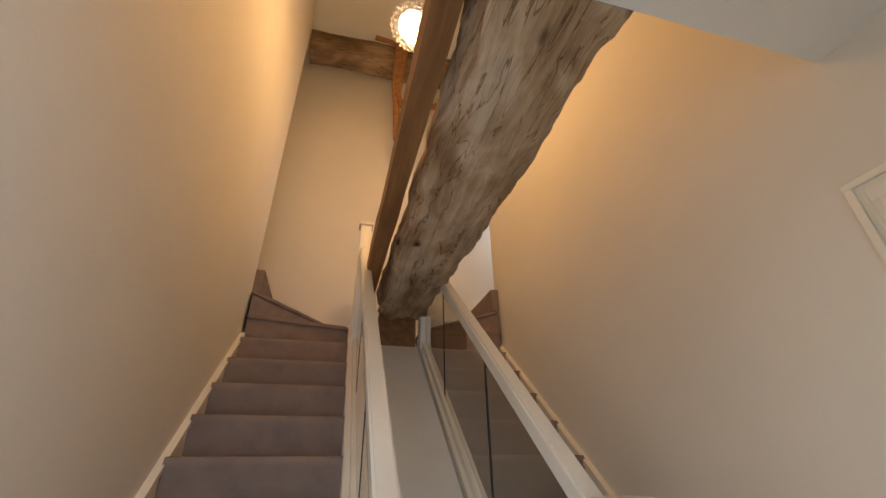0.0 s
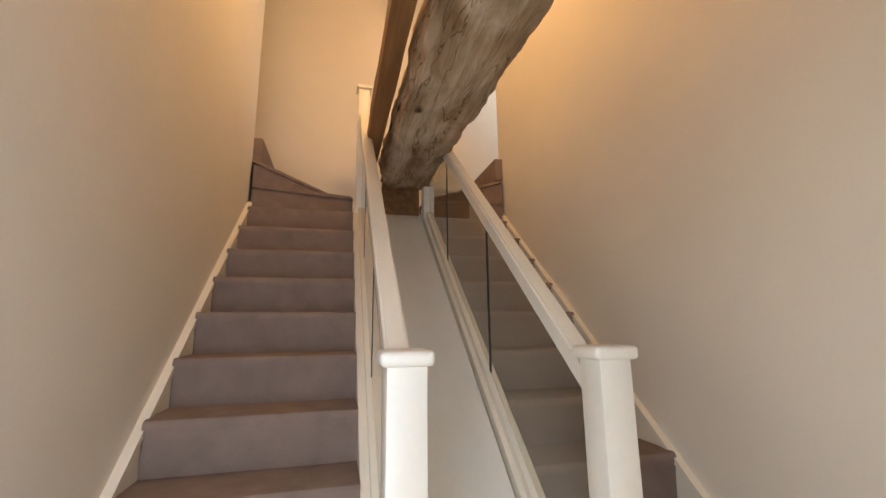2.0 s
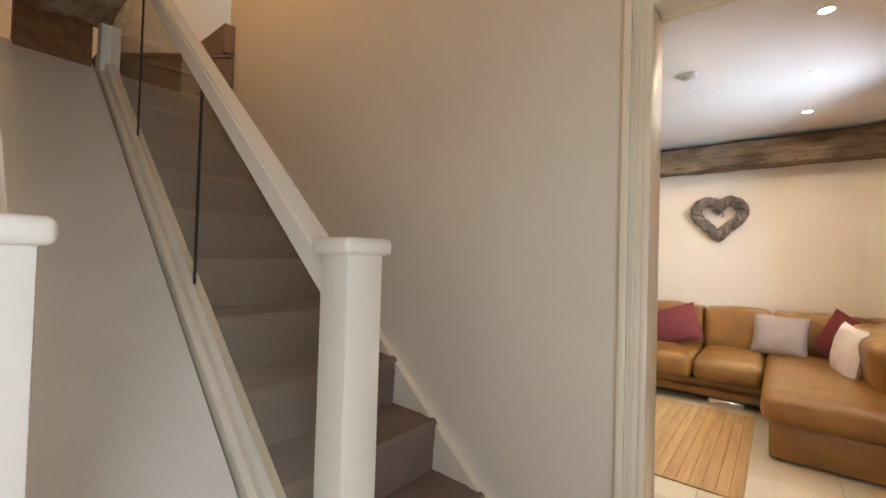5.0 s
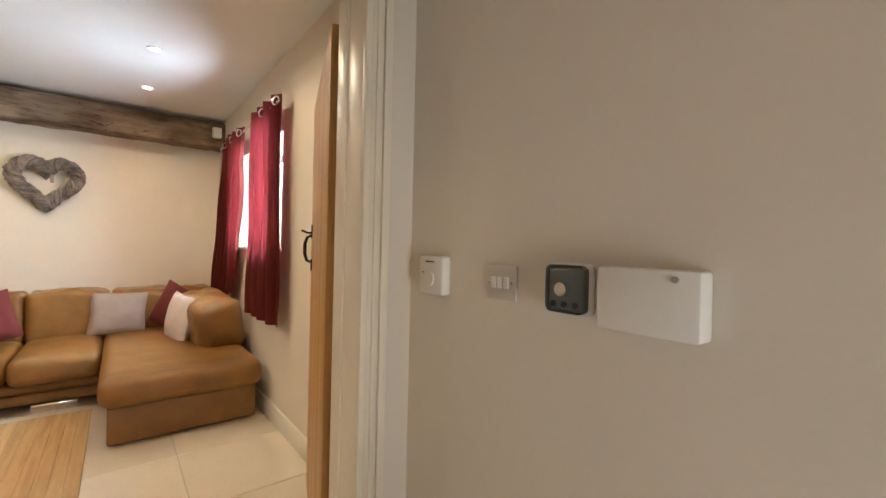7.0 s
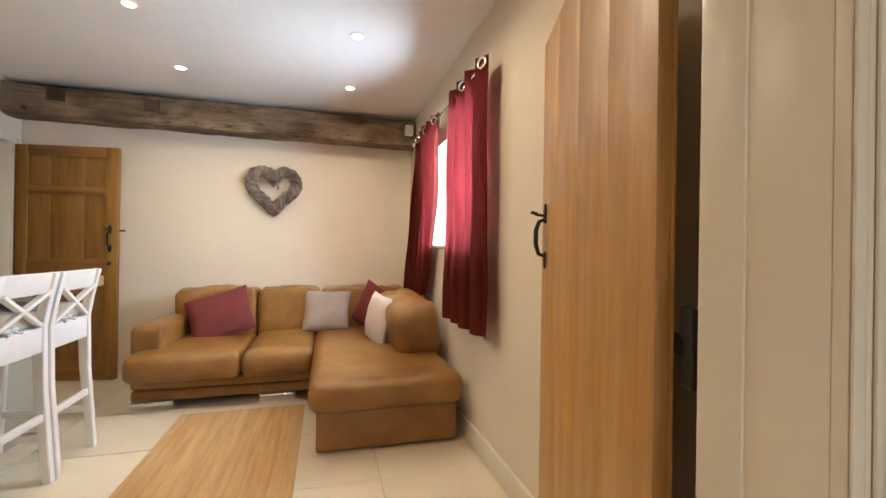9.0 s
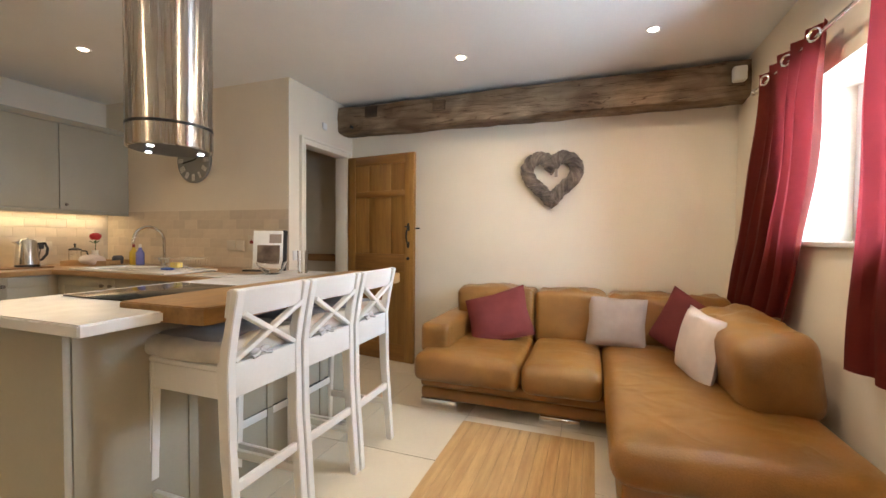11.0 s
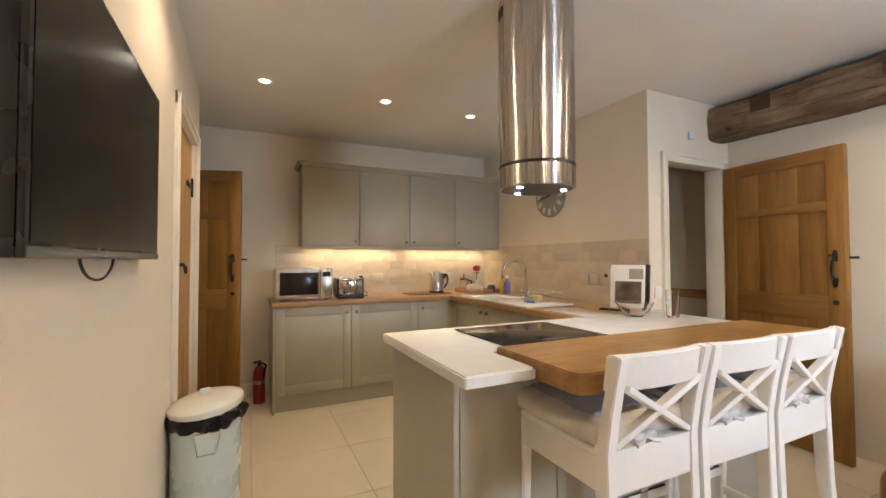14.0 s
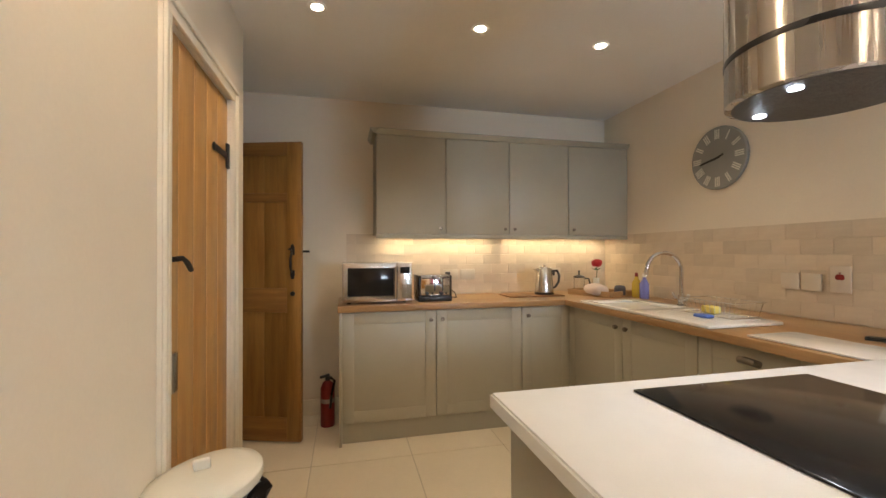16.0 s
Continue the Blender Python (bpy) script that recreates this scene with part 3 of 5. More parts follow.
def flight(y0, y1, side):
    """One carpeted flight between y0 and y1, ending in winders that turn to side."""
    n, xs = 11, X0 + 0.03
    for i in range(n):
        x, top = xs - i * G, (i + 1) * RISE
        prof = [(x - 0.004, i * RISE), (x + 0.003, top - 0.075), (x + 0.009, top - 0.045), (x + 0.012, top - 0.030), (x + 0.011, top - 0.016), (x + 0.004, top - 0.004),
                (x - 0.014, top), (x - G - 0.02, top + 0.002), (x - G - 0.02, i * RISE - 0.02), (x - G * 0.2, i * RISE - 0.02)]
        part("step", prism(B(), prof, "y", y0, y1), CARPET, stairs)
    yo, yi = (y0, y1) if side < 0 else (y1, y0)       # turning edge, straight edge
    px, far = xs - n * G + 0.14, -3.42

    def reach(deg):
        dx, dy = -math.sin(radians(deg)), math.cos(radians(deg)) * -side
        k = min((yi - yo) / dy if abs(dy) > 1e-3 else 9, (far - px) / dx if dx < 0 else 9)
        return (px + dx * k, yo + dy * k)
    part("winder", box(B(), far, xs - n * G + 0.02, min(yo, yi), max(yo, yi), n * RISE - 0.2, n * RISE - 0.001), CARPET, stairs)
    for k, (a, b) in enumerate(((12, 54), (54, 88))):
        z = (n + k) * RISE
        pa = reach(a)
        corner = [(far, yi)] if pa[0] > far + 0.01 else []
        pts = [(px, yo), pa] + corner + [(far, yo)]
        part("winder", prism(B(), pts, "z", z - 0.1, z + RISE - 0.045), CARPET, stairs)
        nx, ny = math.cos(radians(a)) * 0.016, math.sin(radians(a)) * 0.016 * -side
        lip = prism(B(), [(px + nx, yo), (pa[0] + nx, pa[1] + (ny if corner == [] else 0.0))] + corner + [(far, yo)], "z", z + RISE - 0.045, z + RISE)
        bmesh.ops.bevel(lip, geom=[e for e in lip.edges if abs(e.verts[0].co.z - e.verts[1].co.z) < 1e-5], offset=0.014, segments=3, affect="EDGES")
        part("winder", lip, CARPET, stairs)


flight(YL + 0.026, 0.895, -1)
flight(1.475, YHALL - 0.026, 1)
# upper landings behind the winders
part("landing", box(B(), -3.42, -2.76, -1.45, 0.2, 13 * RISE, 14 * RISE), CARPET, stairs)
part("landing", box(B(), -3.42, -2.72, 2.1, 3.45, 13 * RISE, 14 * RISE), CARPET, stairs)


def board(y0, y1, s_top, depth, xa, xb, name, mat=TRIM):
    prof = [(xa, sl(xa, s_top)), (xb, sl(xb, s_top)), (xb, sl(xb, s_top) - depth), (xa, sl(xa, s_top) - depth)]
    return part(name, prism(B(), prof, "y", y0, y1), mat, stairs)


board(YL, YL + 0.026, 0.185, 0.36, -0.16, -2.70, "wall_string")
board(YL, YL + 0.034, 0.200, 0.03, -0.16, -2.70, "string_bead")
board(YHALL - 0.030, YHALL - 0.004, 0.195, 0.36, -0.12, -2.74, "wall_string")
board(YHALL - 0.038, YHALL - 0.004, 0.21, 0.03, -0.12, -2.74, "string_bead")
board(0.895, 0.93, 0.20, 0.40, -0.54, -2.74, "inner_string")
board(1.44, 1.475, 0.20, 0.40, -0.54, -2.74, "inner_string")
prof = [(-0.50, 0.0), (-0.50, sl(-0.50, 0.165)), (-2.74, sl(-2.74, 0.165)), (-2.74, 0.0)]
part("sloping_panel", prism(B(), prof, "y", 0.94, 1.43), STAIRPAINT, stairs, "white painted sloping panel between the flights")


def newel(x, y, z0, z1, nm="newel_post"):
    bm = box(B(), x - 0.046, x + 0.046, y - 0.046, y + 0.046, z0, z1 - 0.03, 0.004)
    p = part(nm, bm, STAIRPAINT, stairs)
    bm = box(B(), x - 0.062, x + 0.062, y - 0.062, y + 0.062, z1 - 0.035, z1, 0.012, 3)
    part("cap", bm, STAIRPAINT, p)


XN = -0.521
YNL, YNR = 0.955, 1.488
newel(XN, YNL, 0, 1.232)
newel(XN, YNR, 0, 1.232)
newel(-2.68, YNL, 2.0, 3.22)
newel(-2.68, YNR, 2.0, 3.22)
for y, nm in ((YNL, "handrail"), (YNR, "handrail")):
    xa, xb = XN - 0.045, -2.64
    za = 1.172
    prof = [(xa, za), (xb, za + SLOPE * (xa - xb)), (xb, za + SLOPE * (xa - xb) - 0.085), (xa, za - 0.085)]
    bm = prism(B(), prof, "y", y - 0.033, y + 0.033)
    bmesh.ops.bevel(bm, geom=list(bm.edges), offset=0.008, segments=2, affect="EDGES")
    part(nm, bm, STAIRPAINT, stairs)
    # base channel and glass panes
    prof = [(xa, sl(xa, 0.245)), (xb, sl(xb, 0.245)), (xb, sl(xb, 0.165)), (xa, sl(xa, 0.165))]
    part("base_rail", prism(B(), prof, "y", y - 0.027, y + 0.027), TRIM, stairs)
    cuts = [xa, -1.36, -2.08, xb]
    for a, b in zip(cuts, cuts[1:]):
        a, b = a - 0.006, b + 0.006
        prof = [(a, sl(a, 0.245)), (b, sl(b, 0.245)), (b, za - 0.085 + SLOPE * (xa - b)), (a, za - 0.085 + SLOPE * (xa - a))]
        g = part("glass_pane", prism(B(), prof, "y", y - 0.004, y + 0.004), DARKGLASS, stairs, "clear glass balustrade pane with dark edge")
        g.visible_shadow = False
    for c in cuts[1:-1]:
        part("pane_edge", box(B(), c - 0.0065, c + 0.0065, y - 0.006, y + 0.006, sl(c, 0.245), za - 0.085 + SLOPE * (xa - c)), IRON, stairs, "dark polished glass edge")


def hewn(bm, x0, x1, y0, y1, z0, z1, nx, rough, seed, k=3):
    """A hewn beam along x with worn, wavy arrises."""
    ring = []
    for j in range(4 * k):
        s, u = divmod(j, k)
        u /= k
        ring.append({0: (u, 0), 1: (1, u), 2: (1 - u, 1), 3: (0, 1 - u)}[s])
    rows = []
    for i in range(nx + 1):
        x = x0 + (x1 - x0) * i / nx
        row = []
        for u, v in ring:
            p = Vector((x * 2.2 + seed, u * 2.5, v * 2.5))
            a = noise.noise(p) + 0.5 * noise.noise(p * 3.1) + 0.3 * noise.noise(p * 7.3)
            b = noise.noise(p + Vector((9, 4, 2))) + 0.5 * noise.noise(p * 3.3) + 0.3 * noise.noise(p * 7.9)
            uu, vv = u - 0.5, v - 0.5
            q = 1 - 0.10 * (abs(uu) * abs(vv) * 4) ** 2
            row.append(bm.verts.new((x, (y0 + y1) / 2 + uu * q * (y1 - y0) + a * rough, (z0 + z1) / 2 + vv * q * (z1 - z0) + b * rough)))
        rows.append(row)
    m = len(ring)
    for a, b in zip(rows, rows[1:]):
        for j in range(m):
            bm.faces.new((a[j], a[(j + 1) % m], b[(j + 1) % m], b[j]))
    bm.faces.new(rows[0]), bm.faces.new(list(reversed(rows[-1])))
    return bm


single("ceiling_beam", hewn(B(), VOID, -2.72, 1.10, 1.505, 2.385, 2.72, 120, 0.036, 3.0, 10), BEAMHALL, "thick pale old oak beam with rough hewn edges above the stairs", "beam")
single("timber_rail", hewn(B(), VOID, -2.70, 0.955, 1.06, 2.50, 2.64, 20, 0.004, 8.0, 2), TIMBER, "squared brown timber running beside the old beam", "beam")
single("timber_post", box(B(), -2.80, -2.70, 1.12, 1.42, 2.0, 2.42, 0.01), TIMBER, "dark timber block under the beam end", "beam")
single("tie_beam", hewn(B(), -0.13, 1.9, -0.13, 0.13, -0.165, 0.165, 30, 0.016, 5.0, 4), BEAM, "dark old tie beam crossing the stair void", "beam",
       m=pose(-2.88, 0.28, 5.68, 0, 0, 90))
bm = B()
tube(bm, [(-2.74, 1.17, 5.86), (-2.74, 1.15, 5.45), (-2.76, 1.13, 5.15), (-2.80, 1.17, 4.90), (-2.82, 1.19, 4.40)], lambda q: 0.052 - 0.022 * q + 0.008 * math.sin(9 * q), 8)
tube(bm, [(-2.74, 1.24, 5.86), (-2.74, 1.20, 5.40), (-2.76, 1.17, 5.05), (-2.80, 1.25, 4.82), (-2.82, 1.46, 4.90), (-2.82, 1.72, 5.08)], lambda q: 0.034 + 0.010 * math.sin(7 * q), 8)
tube(bm, [(-2.74, 0.87, 5.89), (-2.74, 1.05, 5.87), (-2.74, 1.24, 5.83)], 0.030, 7)
single("timber_brace", bm, TIMBER, "crooked brown timber brace under the tie beam", "beam")
setting("door_5", box(B(), -3.40, -2.95, 3.42, 3.45, 14 * RISE, 14 * RISE + 2.0), WHITE, "white painted upper door in daylight")
lamp("upper_daylight", "AREA", look((-3.05, 3.2, 4.6), (-3.1, 2.4, 2.8)), 14.0, DAY, w=0.5, h=0.5)

PX, PY, PZ = -1.52, 1.118, 4.37
pendant = thing("pendant_light", "round crystal pendant lamp glowing high above the stairs", "light", m=pose(PX, PY, PZ))
part("globe", ball(B(), (0, 0, 0), 0.118, 24), PENDANT, pendant, "glowing inner globe")
wires, beads = B(), B()
for i in range(9):
    tilt = pose(0, 0, 0, 20 * i, 35 * i, 50 * i)
    tube(wires, [tilt @ Vector((0.168 * math.cos(q * math.pi / 18), 0.168 * math.sin(q * math.pi / 18), 0)) for q in range(36)], 0.0022, 5, closed=True)
for i in range(210):
    z = 1 - 2 * (i + 0.5) / 210
    r, a = math.sqrt(1 - z * z), 2.39996 * i
    ball(beads, (0.172 * r * math.cos(a), 0.172 * r * math.sin(a), 0.172 * z), 0.0095, 6)
part("wire_cage", wires, CHROME, pendant, "fine wire cage")
part("crystal_beads", beads, CRYSTAL, pendant, "small clear crystal beads").visible_shadow = False
part("cord", cyl(B(), (0, 0, 0.168), (0, 0, TOP - PZ), 0.004, seg=8), CHROME, pendant)
lamp("pendant_bulb", "POINT", pose(PX, PY, PZ - 0.26), PENDANT_POWER, TUNGSTEN, r=0.14)

# ---------------------------------------------------------------- ceiling lights
spot_proto = thing("ceiling_spotlight", "small round recessed spotlight, lit warm white", "light", "recessed spotlights", pose(0.355, 3.65, CZ))
part("bezel", lathe(B(), [(0.030, 0.0), (0.030, -0.004), (0.044, -0.006), (0.046, 0.0)], seg=24), WHITE, spot_proto)
part("lens", lathe(B(), [(0.0, -0.001), (0.030, -0.0015), (0.030, -0.003), (0.0, -0.0035)], seg=20), BULB, spot_proto, "glowing lens")
# (-0.88, 3.65) is an unseen spotlight added on the grid to brighten the room
SPOTS = [(0.355, 3.65), (0.355, 4.50), (0.355, 5.36), (-0.88, 3.65), (-0.88, 4.53), (-0.88, 5.36), (-3.31, 2.79), (-3.315, 3.64), (-3.33, 4.39), (-2.06, 2.79)]
for i, (x, y) in enumerate(SPOTS):
    if i:
        copy_thing(spot_proto, pose(x, y, CZ))
    lamp("spotlight_beam", "SPOT", pose(x, y, CZ - 0.02), SPOT_POWER * (2.35 if x > -1.5 else 2.5 if x > -2.5 else 1.75), WARM if x > -1.5 else KITCHEN_WARM, cone=165 if x > -2.5 else 118)
alarm = thing("smoke_alarm", "white round smoke alarm on the ceiling", "smoke alarm", m=pose(-0.296, 4.08, CZ))
part("base", lathe(B(), [(0.0, 0.0), (0.055, 0.0), (0.055, -0.012), (0.0, -0.012)], seg=28), PLASTIC, alarm)
part("cover", lathe(B(), [(0.050, -0.012), (0.048, -0.026), (0.030, -0.036), (0.0, -0.038)], seg=28), PLASTIC, alarm)

# ---------------------------------------------------------------- living end
far_beam = single("ceiling_beam", hewn(B(), XRET, XR, 5.94, YH, 2.178, CZ - 0.03, 70, 0.014, 21.0, 6), BEAM, "weathered grey-brown oak beam along the far wall", "beam")
for x0, x1, z0, z1 in ((-2.0, -1.88, 2.30, 2.405), (-1.32, -1.205, 2.295, 2.385)):
    part("mortise_patch", box(B(), x0, x1, 5.922, 5.96, z0, z1, 0.003), MORTISE, far_beam, "dark filled mortise")
part("peg_hole", cyl(B(), (-2.15, 5.921, 2.225), (-2.15, 5.96, 2.225), 0.014, seg=14), IRON, far_beam, "dark peg hole")
bm = box(B(), 0.915, 0.995, 5.86, 5.925, 2.27, 2.37, 0.012, 3)
single("motion_detector", bm, PLASTIC, "white alarm sensor fixed to the beam end", "sensor")

# window in the deep opening
win = tagged(thing("window_1", "white painted casement window behind the curtains", "window"), kind="structure")
WX = XR + 0.24
part("window_frame", box(box(box(box(B(), WX, WX + 0.06, 4.02, 4.08, 1.18, 1.97), WX, WX + 0.06, 5.16, 5.22, 1.18, 1.97), WX, WX + 0.06, 4.08, 5.16, 1.18, 1.24),
        WX, WX + 0.06, 4.08, 5.16, 1.91, 1.97), WHITE, win)
part("mullion", box(B(), WX, WX + 0.06, 4.59, 4.65, 1.24, 1.91, 0.004), WHITE, win)
for a, b in ((4.08, 4.59), (4.65, 5.16)):
    p = part("pane", box(B(), WX + 0.025, WX + 0.031, a, b, 1.24, 1.91), PANE, win)
    p.visible_shadow = False
part("window_sill", box(B(), XR - 0.03, WX, 4.00, 5.24, 1.155, 1.18, 0.006), WHITE, win)
setting("backdrop", box(B(), 2.6, 2.62, 1.5, 8.0, 0.2, 3.6), DAYCARD, "bright overcast outdoors")


def curtain(name, label, ya, yb, z0, z1, flare, folds, seed, x=0.955, pool=0.0):
    ob = thing(name, label, "curtain", "red curtains")
    nu, nv = folds * 10, 26
    bm = B()
    grid = []
    for j in range(nv + 1):
        v = j / nv
        row = []
        for i in range(nu + 1):
            u = i / nu
            a = u * folds * 2 * math.pi
            amp = 0.040 * (0.75 + 0.5 * noise.noise(Vector((u * 5 + seed, v * 1.5, 0))))
            y = ya + (yb - ya) * u + flare(u, v) + 0.010 * math.sin(a * 2 + 4 * v)
            z = z1 + (z0 - z1) * v + (pool * (v ** 6) * 0.1 * noise.noise(Vector((u * 6, 3, seed))))
            row.append(bm.verts.new((x + amp * math.sin(a) + 0.02 * noise.noise(Vector((u * 3, v * 3, seed))), y, z)))
        grid.append(row)
    for j in range(nv):
        for i in range(nu):
            bm.faces.new((grid[j][i], grid[j][i + 1], grid[j + 1][i + 1], grid[j + 1][i]))
    bmesh.ops.solidify(bm, geom=list(bm.faces), thickness=0.004)
    part("drape", bm, RED, ob)
    for k in range(folds):
        u = (k + 0.25) / folds
        y = ya + (yb - ya) * u + flare(u, 0.03)
        bm = B()
        pts = [(x, y + 0.026 * math.cos(t), z1 - 0.055 + 0.026 * math.sin(t)) for t in [2 * math.pi * q / 16 for q in range(16)]]
        s = 1 if k % 2 else -1
        pts = [(px + s * 0.02 + 0.012 * math.cos(2 * math.pi * q / 16) * s, py, pz) for q, (px, py, pz) in enumerate(pts)]
        tube(bm, pts, 0.006, 6, closed=True)
        part("eyelet", bm, CHROME, ob, "chrome curtain eyelet")
    return ob


curtain("curtain", "wine-red eyelet curtain hanging beside the window", 3.80, 4.42, 0.70, 2.15, lambda u, v: 0.10 * v * (u - 0.1), 4, 1.3)
curtain("curtain", "wine-red eyelet curtain bunched onto the sofa back", 4.78, 5.48, 0.74, 2.15, lambda u, v: (v ** 1.6) * (0.36 + 0.18 * u), 5, 6.1, pool=1.0)
pole = thing("curtain_pole", "slim chrome curtain pole above the window", "curtain pole")
part("rod", cyl(B(), (0.955, 3.85, 2.098), (0.955, 5.58, 2.098), 0.010, seg=14), CHROME, pole)
for y in (5.60,):
    part("finial", ball(B(), (0.955, y, 2.098), 0.022, 14), CHROME, pole)
for y in (4.50, 5.53):
    bm = B()
    cyl(bm, (0.955, y, 2.098), (XR, y, 2.098), 0.007, seg=10)
    cyl(bm, (XR - 0.008, y, 2.098), (XR, y, 2.098), 0.024, seg=16)
    part("bracket", bm, CHROME, pole)


def pillow(name, label, mat, w, h, t, m, seed, category="cushion"):
    bm = B()
    n = 16
    grids = []
    for s in (1, -1):
        g = []
        for j in range(n + 1):
            r = []
            for i in range(n + 1):
                u, v = 2 * i / n - 1, 2 * j / n - 1
                pinch = 1 - 0.07 * (1 - abs(u * v)) * max(abs(u), abs(v)) ** 2
                bulge = ((1 - u * u) * (1 - v * v)) ** 0.42
                wr = 0.10 * noise.noise(Vector((u * 2 + seed, v * 2, s)))
                r.append(bm.verts.new((u * w / 2 * pinch, s * t / 2 * bulge * (1 + wr), v * h / 2 * pinch)))
            g.append(r)
        grids.append(g)
        for j in range(n):
            for i in range(n):
                bm.faces.new((g[j][i], g[j][i + 1], g[j + 1][i + 1], g[j + 1][i]))
    bmesh.ops.remove_doubles(bm, verts=bm.verts, dist=0.0008)
    return single(name, bm, mat, label, category, "sofa cushions", m)


def soft(bm, x0, x1, y0, y1, z0, z1, crown=0.03, seed=0.0, r=0.05, wrinkle=0.008, n=14):
    """A padded upholstery block: rounded box with a crowned top and shallow creases."""
    nb = len(bm.verts)
    box(bm, x0, x1, y0, y1, z0, z1, r, 4)
    bm.verts.ensure_lookup_table()
    es = list({e for v in bm.verts[nb:] for e in v.link_edges})
    long = [e for e in es if e.calc_length() > 0.12]
    bmesh.ops.subdivide_edges(bm, edges=long, cuts=10, use_grid_fill=True)
    bm.verts.ensure_lookup_table()
    for v in bm.verts[nb:]:
        u, w, q = (v.co.x - x0) / (x1 - x0) * 2 - 1, (v.co.y - y0) / (y1 - y0) * 2 - 1, (v.co.z - z0) / (z1 - z0) * 2 - 1
        k = max(0.0, (1 - u * u)) * max(0.0, (1 - w * w))
        k2 = max(0.0, (1 - u * u)) * max(0.0, (1 - q * q))
        f = noise.noise(Vector((v.co.x * 5 + seed, v.co.y * 5, v.co.z * 5))) + 0.6 * noise.noise(Vector((v.co.x * 13 + seed, v.co.y * 13, v.co.z * 13)))
        v.co.z += crown * k * (1 if q > 0 else 0) + wrinkle * f * (1 if q > 0 else 0.3)
        v.co.y += (crown * 0.7 * k2 * (1 if w > 0 else -1)) + wrinkle * f * 0.5
    return bm


sofa = thing("corner_sofa", "tan leather corner sofa with a chaise end against the wall", "sofa")
SX0, SXC, SX1, SYF, SYB = -1.10, 0.10, 0.975, 5.16, 6.17
part("base", box(B(), SX0 + 0.02, SXC + 0.05, SYF + 0.02, SYB, 0.055, 0.22, 0.02, 3), LEATHER, sofa)
part("base_band", box(B(), SX0 + 0.01, SXC + 0.04, SYF - 0.012, SYF + 0.05, 0.142, 0.215, 0.026, 4), LEATHER, sofa)
part("base_band", box(B(), SX0 + 0.01, SXC + 0.04, SYF + 0.0, SYF + 0.05, 0.058, 0.138, 0.024, 4), LEATHER, sofa)
part("chaise_base", box(B(), SXC + 0.05, SX1 - 0.02, 4.225, SYB, 0.018, 0.24, 0.015, 3), LEATHER, sofa)
part("seat_cushion", soft(B(), SX0 + 0.0, -0.385, 5.03, 5.86, 0.215, 0.405, 0.022, 1.0, 0.06, 0.011), LEATHER, sofa)
part("seat_cushion", soft(B(), -0.378, SXC + 0.0, 5.03, 5.86, 0.215, 0.405, 0.022, 5.0, 0.06, 0.011), LEATHER, sofa)
part("chaise_cushion", soft(B(), SXC + 0.005, SX1 + 0.02, 4.17, 5.90, 0.230, 0.415, 0.030, 9.0, 0.075, 0.010), LEATHER, sofa)
part("back_frame", box(B(), SX0 + 0.02, SX1, 5.98, SYB, 0.2, 0.72, 0.03, 3), LEATHER, sofa)
for a, b, k in ((-1.03, -0.395, 2.0), (-0.388, 0.142, 6.0), (0.149, 0.93, 11.0)):
    part("back_cushion", soft(B(), a, b, 5.78, 6.08, 0.36, 0.775, 0.012, k, 0.045, 0.026), LEATHER, sofa)
part("armrest", soft(B(), SX0 - 0.015, SX0 + 0.20, 5.20, SYB - 0.05, 0.36, 0.572, 0.006, 3.3, 0.038, 0.005), LEATHER, sofa)
part("side_cushion", soft(B(), -0.17, 0.17, -0.36, 0.36, -0.19, 0.19, 0.02, 7.7, 0.085, 0.028), LEATHER, sofa, "slouching tan leather end cushion").matrix_local = pose(0.79, 5.02, 0.585, 4, -10, 4)
for x0, x1, y in ((-1.09, -0.83, 5.17), (-0.27, -0.02, 5.16)):
    part("foot", box(B(), x0, x1, y, y + 0.05, 0.0, 0.056, 0.006), CHROME, sofa, "flat chrome sofa foot")
for x, y in ((0.2, 4.30), (0.9, 4.30), (0.2, 6.0), (0.9, 6.0), (-1.0, 6.0)):
    part("foot", cyl(B(), (x, y, 0), (x, y, 0.03 if x > 0 else 0.06), 0.025, seg=12), BLACK, sofa, "short black foot")
pillow("cushion", "plum-red square cushion leaning on its corner", CUSHRED, 0.49, 0.41, 0.16, pose(-0.645, 5.64, 0.575, -30, -18, 4), 1)
pillow("cushion", "mushroom-grey square cushion against the sofa back", CUSHGREY, 0.40, 0.37, 0.14, pose(0.20, 5.73, 0.58, -18, 2, -4), 4)
pillow("cushion", "plum-red cushion in the sofa corner", CUSHRED, 0.44, 0.40, 0.15, pose(0.62, 5.60, 0.60, -12, 22, -50), 7)
pillow("cushion", "pale pink cushion leaning on the leather end cushion", CUSHPALE, 0.40, 0.38, 0.14, pose(0.585, 5.10, 0.60, -10, 4, -78), 9)

rug = thing("rug", "pale bamboo slat rug on the tiled floor", "rug")
nsl = 13
for i in range(nsl):
    a = -0.73 + 0.79 * i / nsl
    part("slat", box(B(), a + 0.0003, a + 0.79 / nsl - 0.0003, 3.53, 5.02, 0.0, 0.010, 0.002, 1), RUG, rug)

# woven willow heart
heart = thing("heart_wreath", "grey-brown woven willow heart hanging on the cream wall", "wall decoration", m=pose(-0.312, YH - 0.055, 1.675))
random.seed(5)


